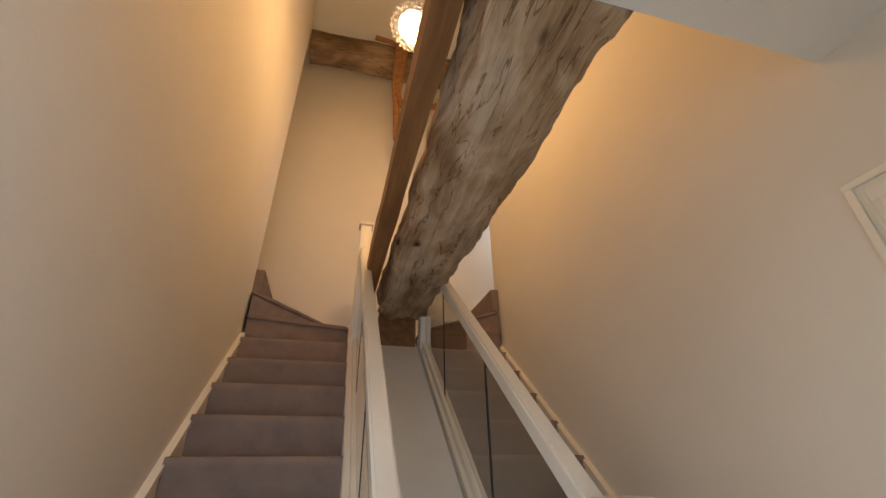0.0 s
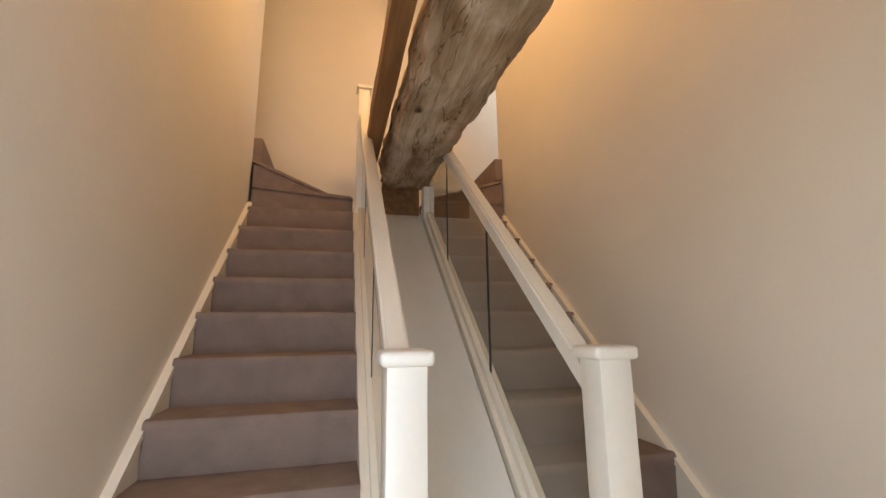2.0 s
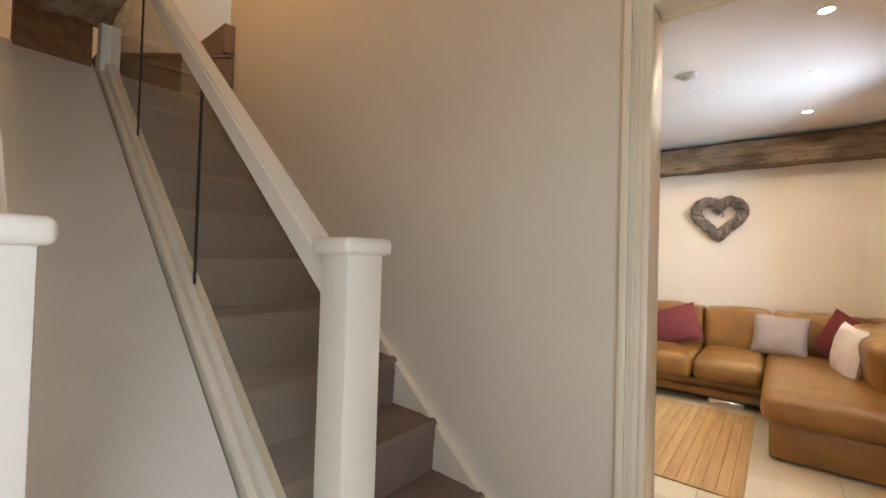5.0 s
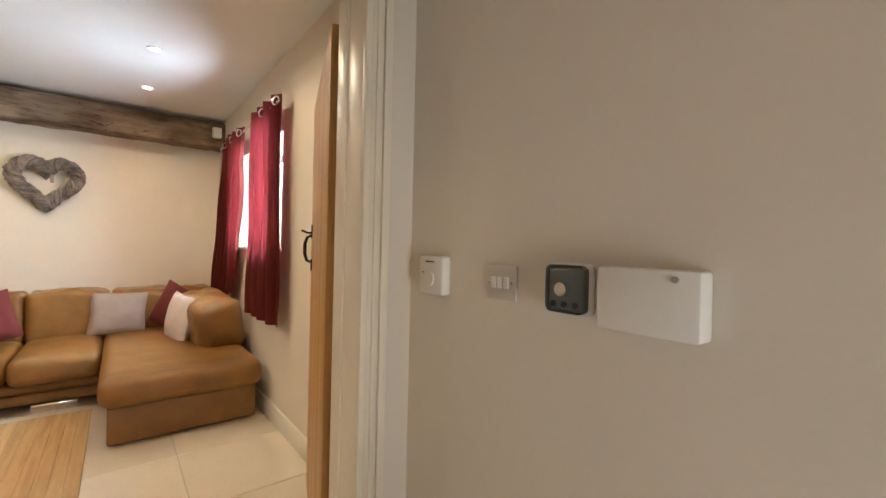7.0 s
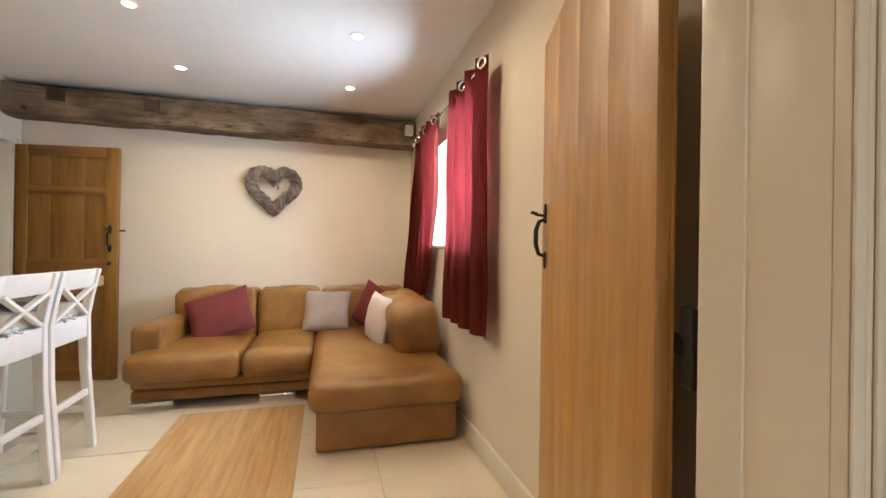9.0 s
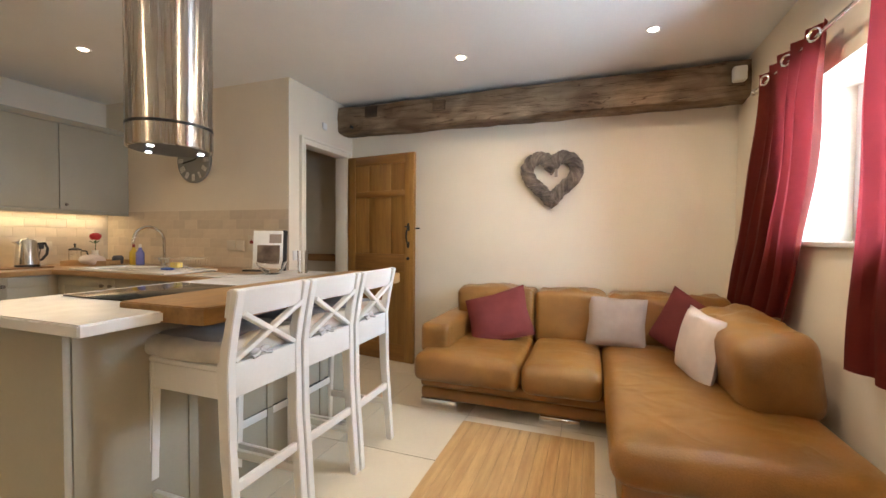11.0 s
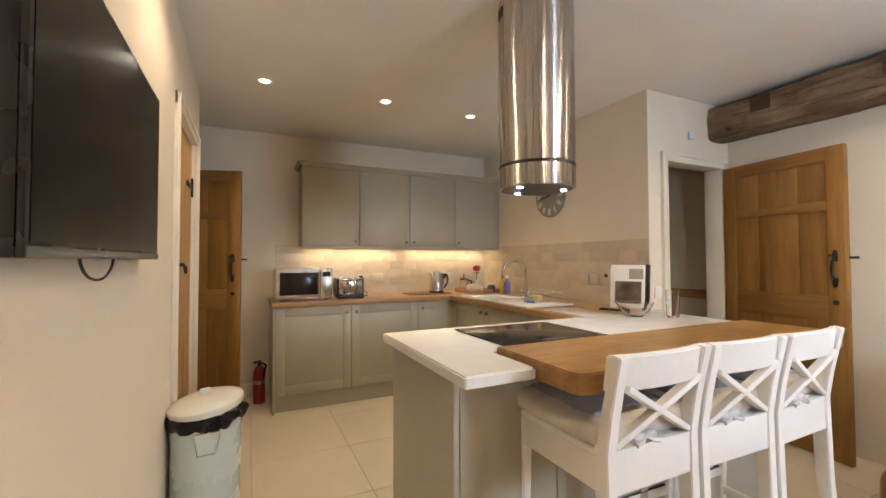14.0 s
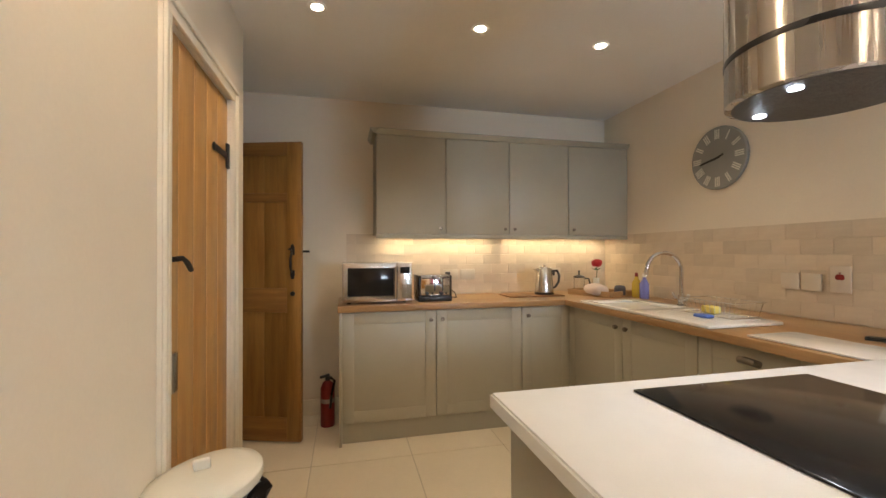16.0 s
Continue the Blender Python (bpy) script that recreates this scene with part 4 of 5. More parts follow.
def heart_at(t, k=1.0):
    x, z = 16 * math.sin(t) ** 3, 13 * math.cos(t) - 5 * math.cos(2 * t) - 2 * math.cos(3 * t) - math.cos(4 * t)
    return Vector((x / 16 * 0.205 * k, 0, (z + 2.5) / 16 * 0.215 * k))


for i in range(56):
    r0, ph = random.uniform(0.018, 0.056), random.uniform(0, 6.28)
    tw = random.choice((5, 6, 7, 8))
    pts = []
    for q in range(72):
        t = 2 * math.pi * q / 72
        c = heart_at(t)
        d = (heart_at(t + 0.02) - heart_at(t - 0.02)).normalized()
        nrm = Vector((-d.z, 0, d.x))
        a = tw * t + ph
        pts.append(c + nrm * r0 * math.cos(a) + Vector((0, 1, 0)) * r0 * 0.75 * math.sin(a))
    part("willow_strand", tube(B(), pts, random.uniform(0.005, 0.0085), 5, closed=True), WICKER, heart)
part("hanging_tag", box(B(), 0.03, 0.055, -0.05, -0.045, 0.02, 0.09, 0.002), CUSHGREY, heart, "small ribbon in the heart")

# hall controls on the wall
panel = thing("alarm_panel", "white plastic alarm control box with a round key lock", "alarm panel")
part("case", box(B(), AX - 0.045, AX, 1.405, 1.56, 1.085, 1.185, 0.006, 2), PLASTIC, panel)
part("key_lock", cyl(B(), (AX - 0.050, 1.437, 1.172), (AX - 0.044, 1.437, 1.172), 0.005, seg=14), CHROME, panel)
therm = thing("thermostat", "square grey thermostat with a chrome dial on a white base", "thermostat")
part("base", box(B(), AX - 0.022, AX, 1.585, 1.672, 1.095, 1.187, 0.010, 3), PLASTIC, therm)
part("face", box(B(), AX - 0.032, AX - 0.022, 1.588, 1.669, 1.098, 1.184, 0.012, 3), GREYMETAL, therm)
bm = B()
cyl(bm, (AX - 0.032, 1.629, 1.141), (AX - 0.046, 1.629, 1.141), 0.0135, 0.012, 28)
part("dial", bm, CHROME, therm)
for y in (1.606, 1.629, 1.652):
    part("button", cyl(B(), (AX - 0.0335, y, 1.1135), (AX - 0.032, y, 1.1135), 0.006, seg=16), BLACK, therm, "small round dark button")
SATIN = material("satin_metal", (0.62, 0.58, 0.52), 0.4, 0.6, vary=0.04, bump=0.005)
sw = thing("light_switch", "square metal-edged triple light switch", "light switch")
part("plate", box(B(), AX - 0.007, AX, 1.765, 1.85, 1.10, 1.175, 0.003), SATIN, sw, "satin metal plate")
for y in (1.776, 1.840):
    part("screw", cyl(B(), (AX - 0.0085, y, 1.1375), (AX - 0.007, y, 1.1375), 0.003, seg=10), CHROME, sw)
for i in range(3):
    part("rocker", box(B(), AX - 0.012, AX - 0.007, 1.783 + i * 0.018, 1.797 + i * 0.018, 1.125, 1.150, 0.002), PLASTIC, sw)
det = thing("carbon_monoxide_alarm", "small white square gas alarm on the wall", "alarm")
part("case", box(B(), AX - 0.028, AX, 1.985, 2.085, 1.09, 1.188, 0.007, 3), PLASTIC, det)
part("button", lathe(B(), [(0.0, 0.0), (0.018, 0.0), (0.016, 0.004), (0.0, 0.004)], seg=20), PLASTIC, det).matrix_local = pose(AX - 0.028, 2.035, 1.13, 0, -90, 0)
part("indicator", cyl(B(), (AX - 0.0295, 2.066, 1.145), (AX - 0.028, 2.066, 1.145), 0.002, seg=8), REDPAINT, det, "tiny red indicator")
part("vent_slot", box(B(), AX - 0.0295, AX - 0.028, 2.02, 2.055, 1.172, 1.175), BLACK, det, "dark slot")

# ---------------------------------------------------------------- kitchen units
def knob(parent, x, y, z, d, r=0.015):
    """A small dark metal knob standing out along the unit vector d."""
    bm = B()
    d = Vector(d)
    p = Vector((x, y, z))
    cyl(bm, p, p + d * 0.014, 0.006, seg=10)
    cyl(bm, p + d * 0.014, p + d * 0.026, r, r * 0.8, 14)
    part("knob", bm, PEWTER, parent, "round pewter knob")


PEWTER = material("pewter", (0.22, 0.19, 0.16), 0.35, 1.0, vary=0.2, scale=30, bump=0.05)


def shaker(parent, axis, face, a, b, z0, z1, out, knob_at=None, frame=0.075):
    """A painted shaker door on the plane face, from a to b, opening towards out."""
    def slab(u0, u1, w0, w1, p0, p1, bevel):
        lo, hi = sorted((face + out * p0, face + out * p1))
        return box(B(), lo, hi, u0, u1, w0, w1, bevel) if axis == "x" else box(B(), u0, u1, lo, hi, w0, w1, bevel)
    g = 0.0026
    d = part("door", slab(a + g, b - g, z0, z1, 0.0, 0.012, 0.001), SAGE, parent)
    for u0, u1, w0, w1 in ((a + g, a + frame, z0, z1), (b - frame, b - g, z0, z1), (a + frame, b - frame, z0, z0 + frame), (a + frame, b - frame, z1 - frame, z1)):
        part("door_frame", slab(u0, u1, w0, w1, 0.012, 0.0165, 0.0018), SAGE, d)
    if knob_at:
        u, z = knob_at
        f = face + out * 0.0165
        knob(d, *((f, u, z) if axis == "x" else (u, f, z)), (out, 0, 0) if axis == "x" else (0, out, 0))
    return d


BF, RF, WT = -3.955, 4.545, 0.905      # faces of the base units, worktop height
for i, (a, b, kn) in enumerate(((2.905, 3.528, 3.49), (3.528, 4.155, 3.57), (4.155, 4.545, 4.20))):
    u = thing("base_cabinet", "sage-painted shaker base unit under the wooden worktop", "cabinet", "sage kitchen base units")
    part("carcass", box(B(), XK, BF, a, b, 0.14, WT - 0.04), SAGE, u)
    part("plinth", box(B(), XK, BF - 0.03, a, b, 0.0, 0.14), SAGE, u)
    shaker(u, "x", BF, a, b, 0.145, WT - 0.045, 1, (kn, 0.80))
    if i == 0:
        part("end_panel", box(B(), XK, BF + 0.02, a - 0.018, a - 0.001, 0.0, WT - 0.04, 0.001), SAGE, u)
for i, (a, b, kn) in enumerate(((-3.935, -3.34, -3.385), (-3.34, -2.80, -3.295), (-2.80, -2.28, None), (-2.28, -2.11, None))):
    u = thing("base_cabinet", "sage-painted shaker base unit below the ceramic sink" if i < 2 else "sage-painted base unit with a cup handle", "cabinet", "sage kitchen base units")
    part("carcass", box(B(), a, b, RF, YTILE, 0.14, WT - 0.04), SAGE, u)
    part("plinth", box(B(), a, b, RF + 0.03, YTILE, 0.0, 0.14), SAGE, u)
    shaker(u, "y", RF, a, b, 0.145, WT - 0.045, -1, (kn, 0.80) if kn else None)
    if i == 2:
        bm = B()
        tube(bm, [(-2.575, RF - 0.0165, 0.80), (-2.568, RF - 0.040, 0.808), (-2.54, RF - 0.048, 0.812), (-2.512, RF - 0.040, 0.808), (-2.505, RF - 0.0165, 0.80)], 0.015, 10)
        part("cup_handle", bm, PEWTER, u, "pewter cup handle")
single("corner_post", box(B(), BF, -3.936, RF + 0.001, YTILE, 0.0, WT - 0.04), SAGE, "sage-painted corner post between the base units", "cabinet")
single("worktop", box(B(), XK + 0.002, BF + 0.035, 2.875, RF - 0.056, WT - 0.04, WT, 0.006), WORKTOP, "light wood worktop along the back wall", "worktop")
single("worktop", box(B(), XK + 0.002, -2.10, RF - 0.055, YTILE - 0.002, WT - 0.04, WT, 0.006), WORKTOPX, "light wood worktop under the sink", "worktop")

# wall units
UF, U0, U1 = -4.25, 1.39, 2.125
edges = (3.145, 3.669, 4.186, 4.703, 5.258)
for i, (a, b) in enumerate(zip(edges, edges[1:])):
    u = thing("wall_cabinet", "sage-painted wall unit with a slab door and pewter knob", "cabinet", "sage kitchen wall units")
    part("carcass", box(B(), XK, UF, a, b, U0, U1), SAGE, u)
    d = part("door", box(B(), UF + 0.001, UF + 0.019, a + 0.003, b - 0.003, U0 + 0.004, U1 - 0.004, 0.002), SAGE, u)
    kn = (b - 0.04) if i in (0, 1) else (a + 0.04)
    knob(d, UF + 0.019, kn, U0 + 0.045, (1, 0, 0), 0.013)
cor = thing("cornice", "sage-painted moulded cornice above the wall units", "trim")
part("moulding", prism(B(), [(UF - 0.02, U1), (UF + 0.025, U1), (UF + 0.032, U1 + 0.012), (UF + 0.05, U1 + 0.03), (UF + 0.05, U1 + 0.036), (UF - 0.02, U1 + 0.036)], "y", 3.115, 5.258), SAGE, cor)
part("moulding", prism(B(), [(3.145, U1), (3.12, U1), (3.115, U1 + 0.012), (3.10, U1 + 0.03), (3.10, U1 + 0.036), (3.16, U1 + 0.036)], "x", XK, UF + 0.05), SAGE, cor)
part("light_pelmet", box(B(), UF - 0.01, UF + 0.018, 3.145, 5.258, U0 - 0.030, U0 - 0.001, 0.003), SAGE, cor)
for a, b in ((3.20, 4.14), (4.24, 5.18)):
    s = thing("strip_light", "slim warm strip light under the wall units", "light", "under-cabinet lights")
    part("body", box(B(), -4.48, -4.44, a, b, U0 - 0.014, U0, 0.002), PLASTIC, s)
    part("lens", box(B(), -4.475, -4.445, a + 0.01, b - 0.01, U0 - 0.018, U0 - 0.0145), STRIP, s, "glowing strip lens")
    lamp("strip_beam", "AREA", pose(-4.45, (a + b) / 2, U0 - 0.022), STRIP_POWER, (1.0, 0.80, 0.48), w=0.03, h=b - a)

# ---------------------------------------------------------------- peninsula
pen = thing("kitchen_peninsula", "sage-painted peninsula with white quartz top and oak bar", "kitchen island")
part("body", box(B(), -2.06, -1.50, 3.315, 4.98, 0.0, 0.885, 0.003), SAGE, pen)
part("end_panel", box(B(), -2.085, -1.485, 3.292, 3.3145, 0.0, 0.885, 0.003), SAGE, pen)
part("back_panel", box(B(), -1.499, -1.48, 3.315, 4.98, 0.0, 0.885, 0.002), SAGE, pen)
for y in (3.72, 4.14, 4.56):
    part("panel_batten", box(B(), -1.48, -1.472, y - 0.02, y + 0.02, 0.0, 0.885, 0.002), SAGE, pen)
bm = prism(B(), [(-2.105, 3.25), (-1.336, 3.25), (-1.330, 3.256), (-1.330, 3.495), (-1.556, 3.495), (-1.556, 5.05), (-2.105, 5.05)], "z", 0.888, 0.926)
bmesh.ops.bevel(bm, geom=[e for e in bm.edges if abs(e.verts[0].co.z - e.verts[1].co.z) < 1e-5], offset=0.005, segments=2, affect="EDGES")
part("quartz_top", bm, QUARTZ, pen, "polished white quartz top")
outline = [(-1.554, 3.50), (-1.185, 3.50), (-1.160, 3.508), (-1.15, 3.535), (-1.15, 4.93), (-1.165, 4.97), (-1.205, 4.985), (-1.554, 4.985)]
bm = prism(B(), outline, "z", 0.886, 0.946)
bmesh.ops.bevel(bm, geom=[e for e in bm.edges if abs(e.verts[0].co.z - e.verts[1].co.z) < 1e-5], offset=0.004, segments=2, affect="EDGES")
part("oak_bar", bm, OAKTOP, pen, "thick oak breakfast bar with rounded corners")
hob = thing("induction_hob", "black glass induction hob set in the quartz top", "hob")
part("glass", box(B(), -2.03, -1.585, 3.575, 4.10, 0.9265, 0.932, 0.002), BLACKGLASS, hob)
part("touch_marks", box(B(), -1.66, -1.62, 3.78, 3.90, 0.9319, 0.9324), GREYMETAL, hob, "faint printed touch controls")

# ---------------------------------------------------------------- bar stools
SATINRIBBON = material("pale_satin_ribbon", (0.62, 0.61, 0.62), 0.25, vary=0.1, bump=0.05)


def bar_stool(m):
    """White bar stool with a crossed back; the seat looks towards -x."""
    ob = thing("bar_stool", "white wooden bar stool with crossed back and tied seat pad", "bar stool", "stools at the breakfast bar", m)
    w, dp, hs = 0.335, 0.36, 0.742
    for s in (-1, 1):
        post = [(0.030, 0.0), (0.064, 0.0), (0.030, 0.45), (0.024, hs), (0.040, 0.85), (0.072, 1.003), (0.040, 1.008), (0.004, 0.85), (-0.026, hs), (-0.014, 0.45)]
        bm = prism(B(), post, "y", s * w / 2 - 0.018, s * w / 2 + 0.018)
        bmesh.ops.bevel(bm, geom=list(bm.edges), offset=0.003, segments=2, affect="EDGES")
        part("back_leg", bm, WHITE, ob)
        bm = prism(B(), [(-dp - 0.03, 0.0), (-dp, 0.0), (-dp + 0.026, hs - 0.02), (-dp - 0.018, hs - 0.02)], "y", s * w / 2 - 0.018, s * w / 2 + 0.018)
        bmesh.ops.bevel(bm, geom=list(bm.edges), offset=0.004, segments=2, affect="EDGES")
        part("front_leg", bm, WHITE, ob)
        part("side_rail", box(B(), -dp + 0.005, -0.012, s * w / 2 - 0.012, s * w / 2 + 0.012, hs - 0.115, hs - 0.022, 0.003), WHITE, ob)
        part("side_stretcher", box(B(), -dp - 0.005, 0.03, s * w / 2 - 0.010, s * w / 2 + 0.010, 0.20, 0.235, 0.003), WHITE, ob)
    part("front_rail", box(B(), -dp - 0.006, -dp + 0.014, -w / 2, w / 2, hs - 0.115, hs - 0.022, 0.003), WHITE, ob)
    part("back_rail", box(B(), 0.0, 0.0215, -w / 2 + 0.017, w / 2 - 0.017, hs - 0.115, hs + 0.004, 0.003), WHITE, ob)
    foot = part("foot_rest", box(B(), -dp - 0.02, -dp + 0.005, -w / 2, w / 2, 0.285, 0.325, 0.003), WHITE, ob)
    part("foot_strip", box(B(), -dp - 0.023, -dp + 0.008, -w / 2 + 0.03, w / 2 - 0.03, 0.3255, 0.329), BLACK, foot, "black metal foot strip")
    part("back_stretcher", box(B(), 0.012, 0.032, -w / 2, w / 2, 0.30, 0.335, 0.003), WHITE, ob)
    part("seat", box(B(), -dp - 0.03, -0.001, -w / 2 - 0.018, w / 2 + 0.018, hs - 0.02, hs, 0.006), WHITE, ob)
    # curved top rail
    n, bm = 12, B()
    rows = []
    for i in range(n + 1):
        u = i / n * 2 - 1
        x = 0.030 + 0.034 * (1 - u * u)
        z0, z1 = 0.905 + 0.006 * (1 - u * u), 1.004 + 0.004 * (1 - u * u)
        y = u * (w / 2 + 0.019)
        rows.append([bm.verts.new((x - 0.022, y, z0)), bm.verts.new((x + 0.004, y, z0)), bm.verts.new((x + 0.018, y, z1)), bm.verts.new((x - 0.008, y, z1))])
    for a, b in zip(rows, rows[1:]):
        for k in range(4):
            bm.faces.new((a[k], a[(k + 1) % 4], b[(k + 1) % 4], b[k]))
    bm.faces.new(rows[0]), bm.faces.new(list(reversed(rows[-1])))
    bmesh.ops.recalc_face_normals(bm, faces=bm.faces)
    bmesh.ops.bevel(bm, geom=[e for e in bm.edges if len(e.link_faces) == 2 and e.calc_face_angle(0) > 0.8], offset=0.005, segments=2, affect="EDGES")
    part("top_rail", bm, WHITE, ob)
    for s in (-1, 1):
        a, b = Vector((0.010, -s * (w / 2 - 0.02), hs + 0.012)), Vector((0.050, s * (w / 2 - 0.02), 0.92))
        d = b - a
        m2 = Matrix.Translation((a + b) / 2) @ d.to_track_quat("Z", "X").to_matrix().to_4x4()
        part("cross_slat", box(B(), -0.009 if s > 0 else -0.0085, 0.009 if s > 0 else 0.0095, -0.0145, 0.0145, -d.length / 2, d.length / 2, 0.003, m=m2), WHITE, ob)
    pad = part("seat_pad", soft(B(), -dp - 0.04, -0.002, -w / 2 - 0.028, w / 2 + 0.028, hs + 0.001, hs + 0.070, 0.020, 4.2, 0.026, 0.010), SEATPAD, ob, "grey cotton seat pad")
    # darker top slab: shade by the bar put into the pad's colour
    part("pad_top", soft(B(), -dp + 0.0, -0.05, -w / 2 + 0.02, w / 2 - 0.02, hs + 0.056, hs + 0.082, 0.012, 2.2, 0.010, 0.004), PADSHADE, pad, "top of the pad, slate-grey for the shade near the bar")
    bow = B()
    for k in (-1, 1):
        ball(bow, (0.012, -0.03 + k * 0.024, hs + 0.022), 0.024, 10, 0.45, 1.0, 0.55)
        tube(bow, [(0.016, -0.03, hs + 0.022), (0.024, -0.03 + k * 0.022, hs + 0.010), (0.024, -0.03 + k * 0.045, hs + 0.006)], lambda q: 0.004 + 0.004 * q, 6)
    ball(bow, (0.014, -0.03, hs + 0.022), 0.010, 8)
    part("bow", bow, SATINRIBBON, pad, "small pale satin bow")
    return ob


stool = bar_stool(pose(-1.13, 3.735, 0, 0, 0, 0))
copy_thing(stool, pose(-1.12, 4.112, 0, 0, 0, -1.5))
copy_thing(stool, pose(-1.112, 4.487, 0, 0, 0, 1.0))

# ---------------------------------------------------------------- island hood
HX, HY, HR, HZ0 = -1.875, 3.935, 0.178, 1.585
hood = thing("island_hood", "tall brushed steel cylinder extractor hood hung from the ceiling", "extractor hood", m=pose(HX, HY, 0))
part("body", lathe(B(), [(HR - 0.012, HZ0), (HR, HZ0 + 0.004), (HR, HZ0 + 0.098), (HR - 0.004, HZ0 + 0.100), (HR - 0.004, HZ0 + 0.104)], seg=64), STEELHOOD, hood)
part("upper_body", lathe(B(), [(HR - 0.004, HZ0 + 0.105), (HR, HZ0 + 0.108), (HR, CZ - 0.001)], seg=64), STEELHOOD, hood)
part("seam_ring", lathe(B(), [(HR + 0.001, HZ0 + 0.096), (HR + 0.0015, HZ0 + 0.100), (HR + 0.0015, HZ0 + 0.106), (HR + 0.001, HZ0 + 0.110)], seg=64), BLACK, hood, "dark seam")
part("filter", lathe(B(), [(0.0, HZ0 - 0.001), (HR - 0.014, HZ0 - 0.001), (HR - 0.014, HZ0 + 0.003), (0.0, HZ0 + 0.003)], seg=48), MESH, hood, "dark mesh filter")
for a in (-75, 60, 190):
    x, y = 0.125 * math.cos(radians(a)), 0.125 * math.sin(radians(a))
    part("led", cyl(B(), (x, y, HZ0 - 0.004), (x, y, HZ0 - 0.001), 0.013, seg=18), HOODLED, hood, "small cold white lamp")
lamp("hood_beam", "SPOT", pose(HX, HY, HZ0 - 0.02), 9.0, (0.85, 0.93, 1.0), cone=110)
for i in range(7):
    a = radians(-112 + i * 3.0)
    part("vent_slot", box(B(), HR - 0.002, HR + 0.0012, -0.003, 0.003, CZ - 0.085, CZ - 0.035, m=pose(0, 0, 0, 0, 0, math.degrees(a))), BLACK, hood, "dark vent slot")

# ---------------------------------------------------------------- things on the kitchen walls and worktops
ck = thing("wall_clock", "round grey metal wall clock with roman hour marks", "clock", m=pose(-3.34, YTILE - 0.004, 1.85, 90, 0, 0))
part("face", lathe(B(), [(0.0, 0.0), (0.198, 0.0), (0.200, 0.004), (0.200, 0.020), (0.196, 0.024), (0.0, 0.024)], seg=56), CLOCKGREY, ck)
PALE = material("pale_clock_marks", (0.66, 0.64, 0.58), 0.6)
for h in range(12):
    a = radians(90 - 30 * h)
    nb = (3, 1, 2, 3, 3, 2, 3, 3, 4, 3, 2, 3)[h]
    for k in range(nb):
        off = (k - (nb - 1) / 2) * 0.013
        m2 = pose(0, 0, 0.0242, 0, 0, math.degrees(a)) @ Matrix.Translation((0.152, off, 0))
        part("hour_mark", box(B(), -0.030, 0.030, -0.004, 0.004, 0, 0.0015, m=m2), PALE, ck, "pale roman hour mark")
for ang, ln, wd in ((radians(190), 0.13, 0.007), (radians(20), 0.05, 0.006)):
    part("hand", box(B(), -0.02, ln, -wd, wd, 0.027, 0.0285, m=pose(0, 0, 0, 0, 0, math.degrees(ang))), IRON, ck, "black clock hand")

# ceramic sink with drainer
sk = thing("ceramic_sink", "white ceramic sink and drainer set in the worktop", "sink")
SXA, SXB, SYA, SYB2 = -3.74, -2.71, 4.497, 4.93
bm = B()
for q in ((SXA, SXA + 0.07, SYA, SYB2), (SXA + 0.48, SXB, SYA, SYB2), (SXA + 0.07, SXA + 0.48, SYA, SYA + 0.045), (SXA + 0.07, SXA + 0.48, SYB2 - 0.07, SYB2)):
    box(bm, *q, WT + 0.0005, WT + 0.018, 0.007)
part("rim", bm, CERAMIC, sk)
bm = B()
box(bm, SXA + 0.06, SXA + 0.49, SYA + 0.035, SYB2 - 0.06, WT + 0.0006, WT + 0.003)
part("bowl", bm, CERAMIC, sk)
for i in range(9):
    y = SYA + 0.07 + i * 0.036
    part("drainer_rib", box(B(), SXA + 0.56, SXB - 0.06, y, y + 0.012, WT + 0.016, WT + 0.020, 0.0018), CERAMIC, sk)
tap = thing("kitchen_tap", "tall chrome swan-neck mixer tap behind the sink", "tap", m=pose(-3.374, 4.985, WT))
part("base", lathe(B(), [(0.0, 0.0), (0.032, 0.0), (0.030, 0.012), (0.022, 0.022), (0.021, 0.075), (0.0, 0.078)], seg=24), CHROME, tap)
pts = [(0, 0, 0.07), (0, 0, 0.15), (0, 0, 0.23)]
for i in range(1, 14):
    a = math.pi * i / 14
    pts.append((-0.02 * (1 - math.cos(a)), -0.11 * (1 - math.cos(a)), 0.23 + 0.112 * math.sin(a)))
pts += [(-0.041, -0.224, 0.225), (-0.041, -0.226, 0.20)]
part("spout", tube(B(), pts, 0.0125, 14), CHROME, tap)
for k in (-1, 1):
    lever = tube(B(), [(k * 0.018, 0, 0.045), (k * 0.045, -0.005, 0.05), (k * 0.062, -0.008, 0.085)], 0.008, 10)
    part("lever", lever, CERAMIC if k > 0 else CHROME, tap, "white-tipped lever" if k > 0 else "")
rk = thing("dish_rack", "small bright wire dish rack on the drainer", "dish rack", m=pose(-2.92, 4.79, WT + 0.022))
for z, k in ((0.004, 0.88), (0.080, 1.0)):
    part("hoop", tube(B(), [(-0.16 * k, -0.10 * k, z), (0.16 * k, -0.10 * k, z), (0.16 * k, 0.10 * k, z), (-0.16 * k, 0.10 * k, z)], 0.0024, 6, closed=True), CHROME, rk)
for i in range(11):
    x = -0.145 + i * 0.029
    part("wire", tube(B(), [(x, -0.10, 0.080), (x * 0.88, -0.088, 0.004), (x * 0.88, 0.088, 0.004), (x, 0.10, 0.080)], 0.0013, 5), CHROME, rk)
SPONGE_Y = material("yellow_sponge", (0.75, 0.60, 0.15), 0.9, bump=0.4, fine=300)
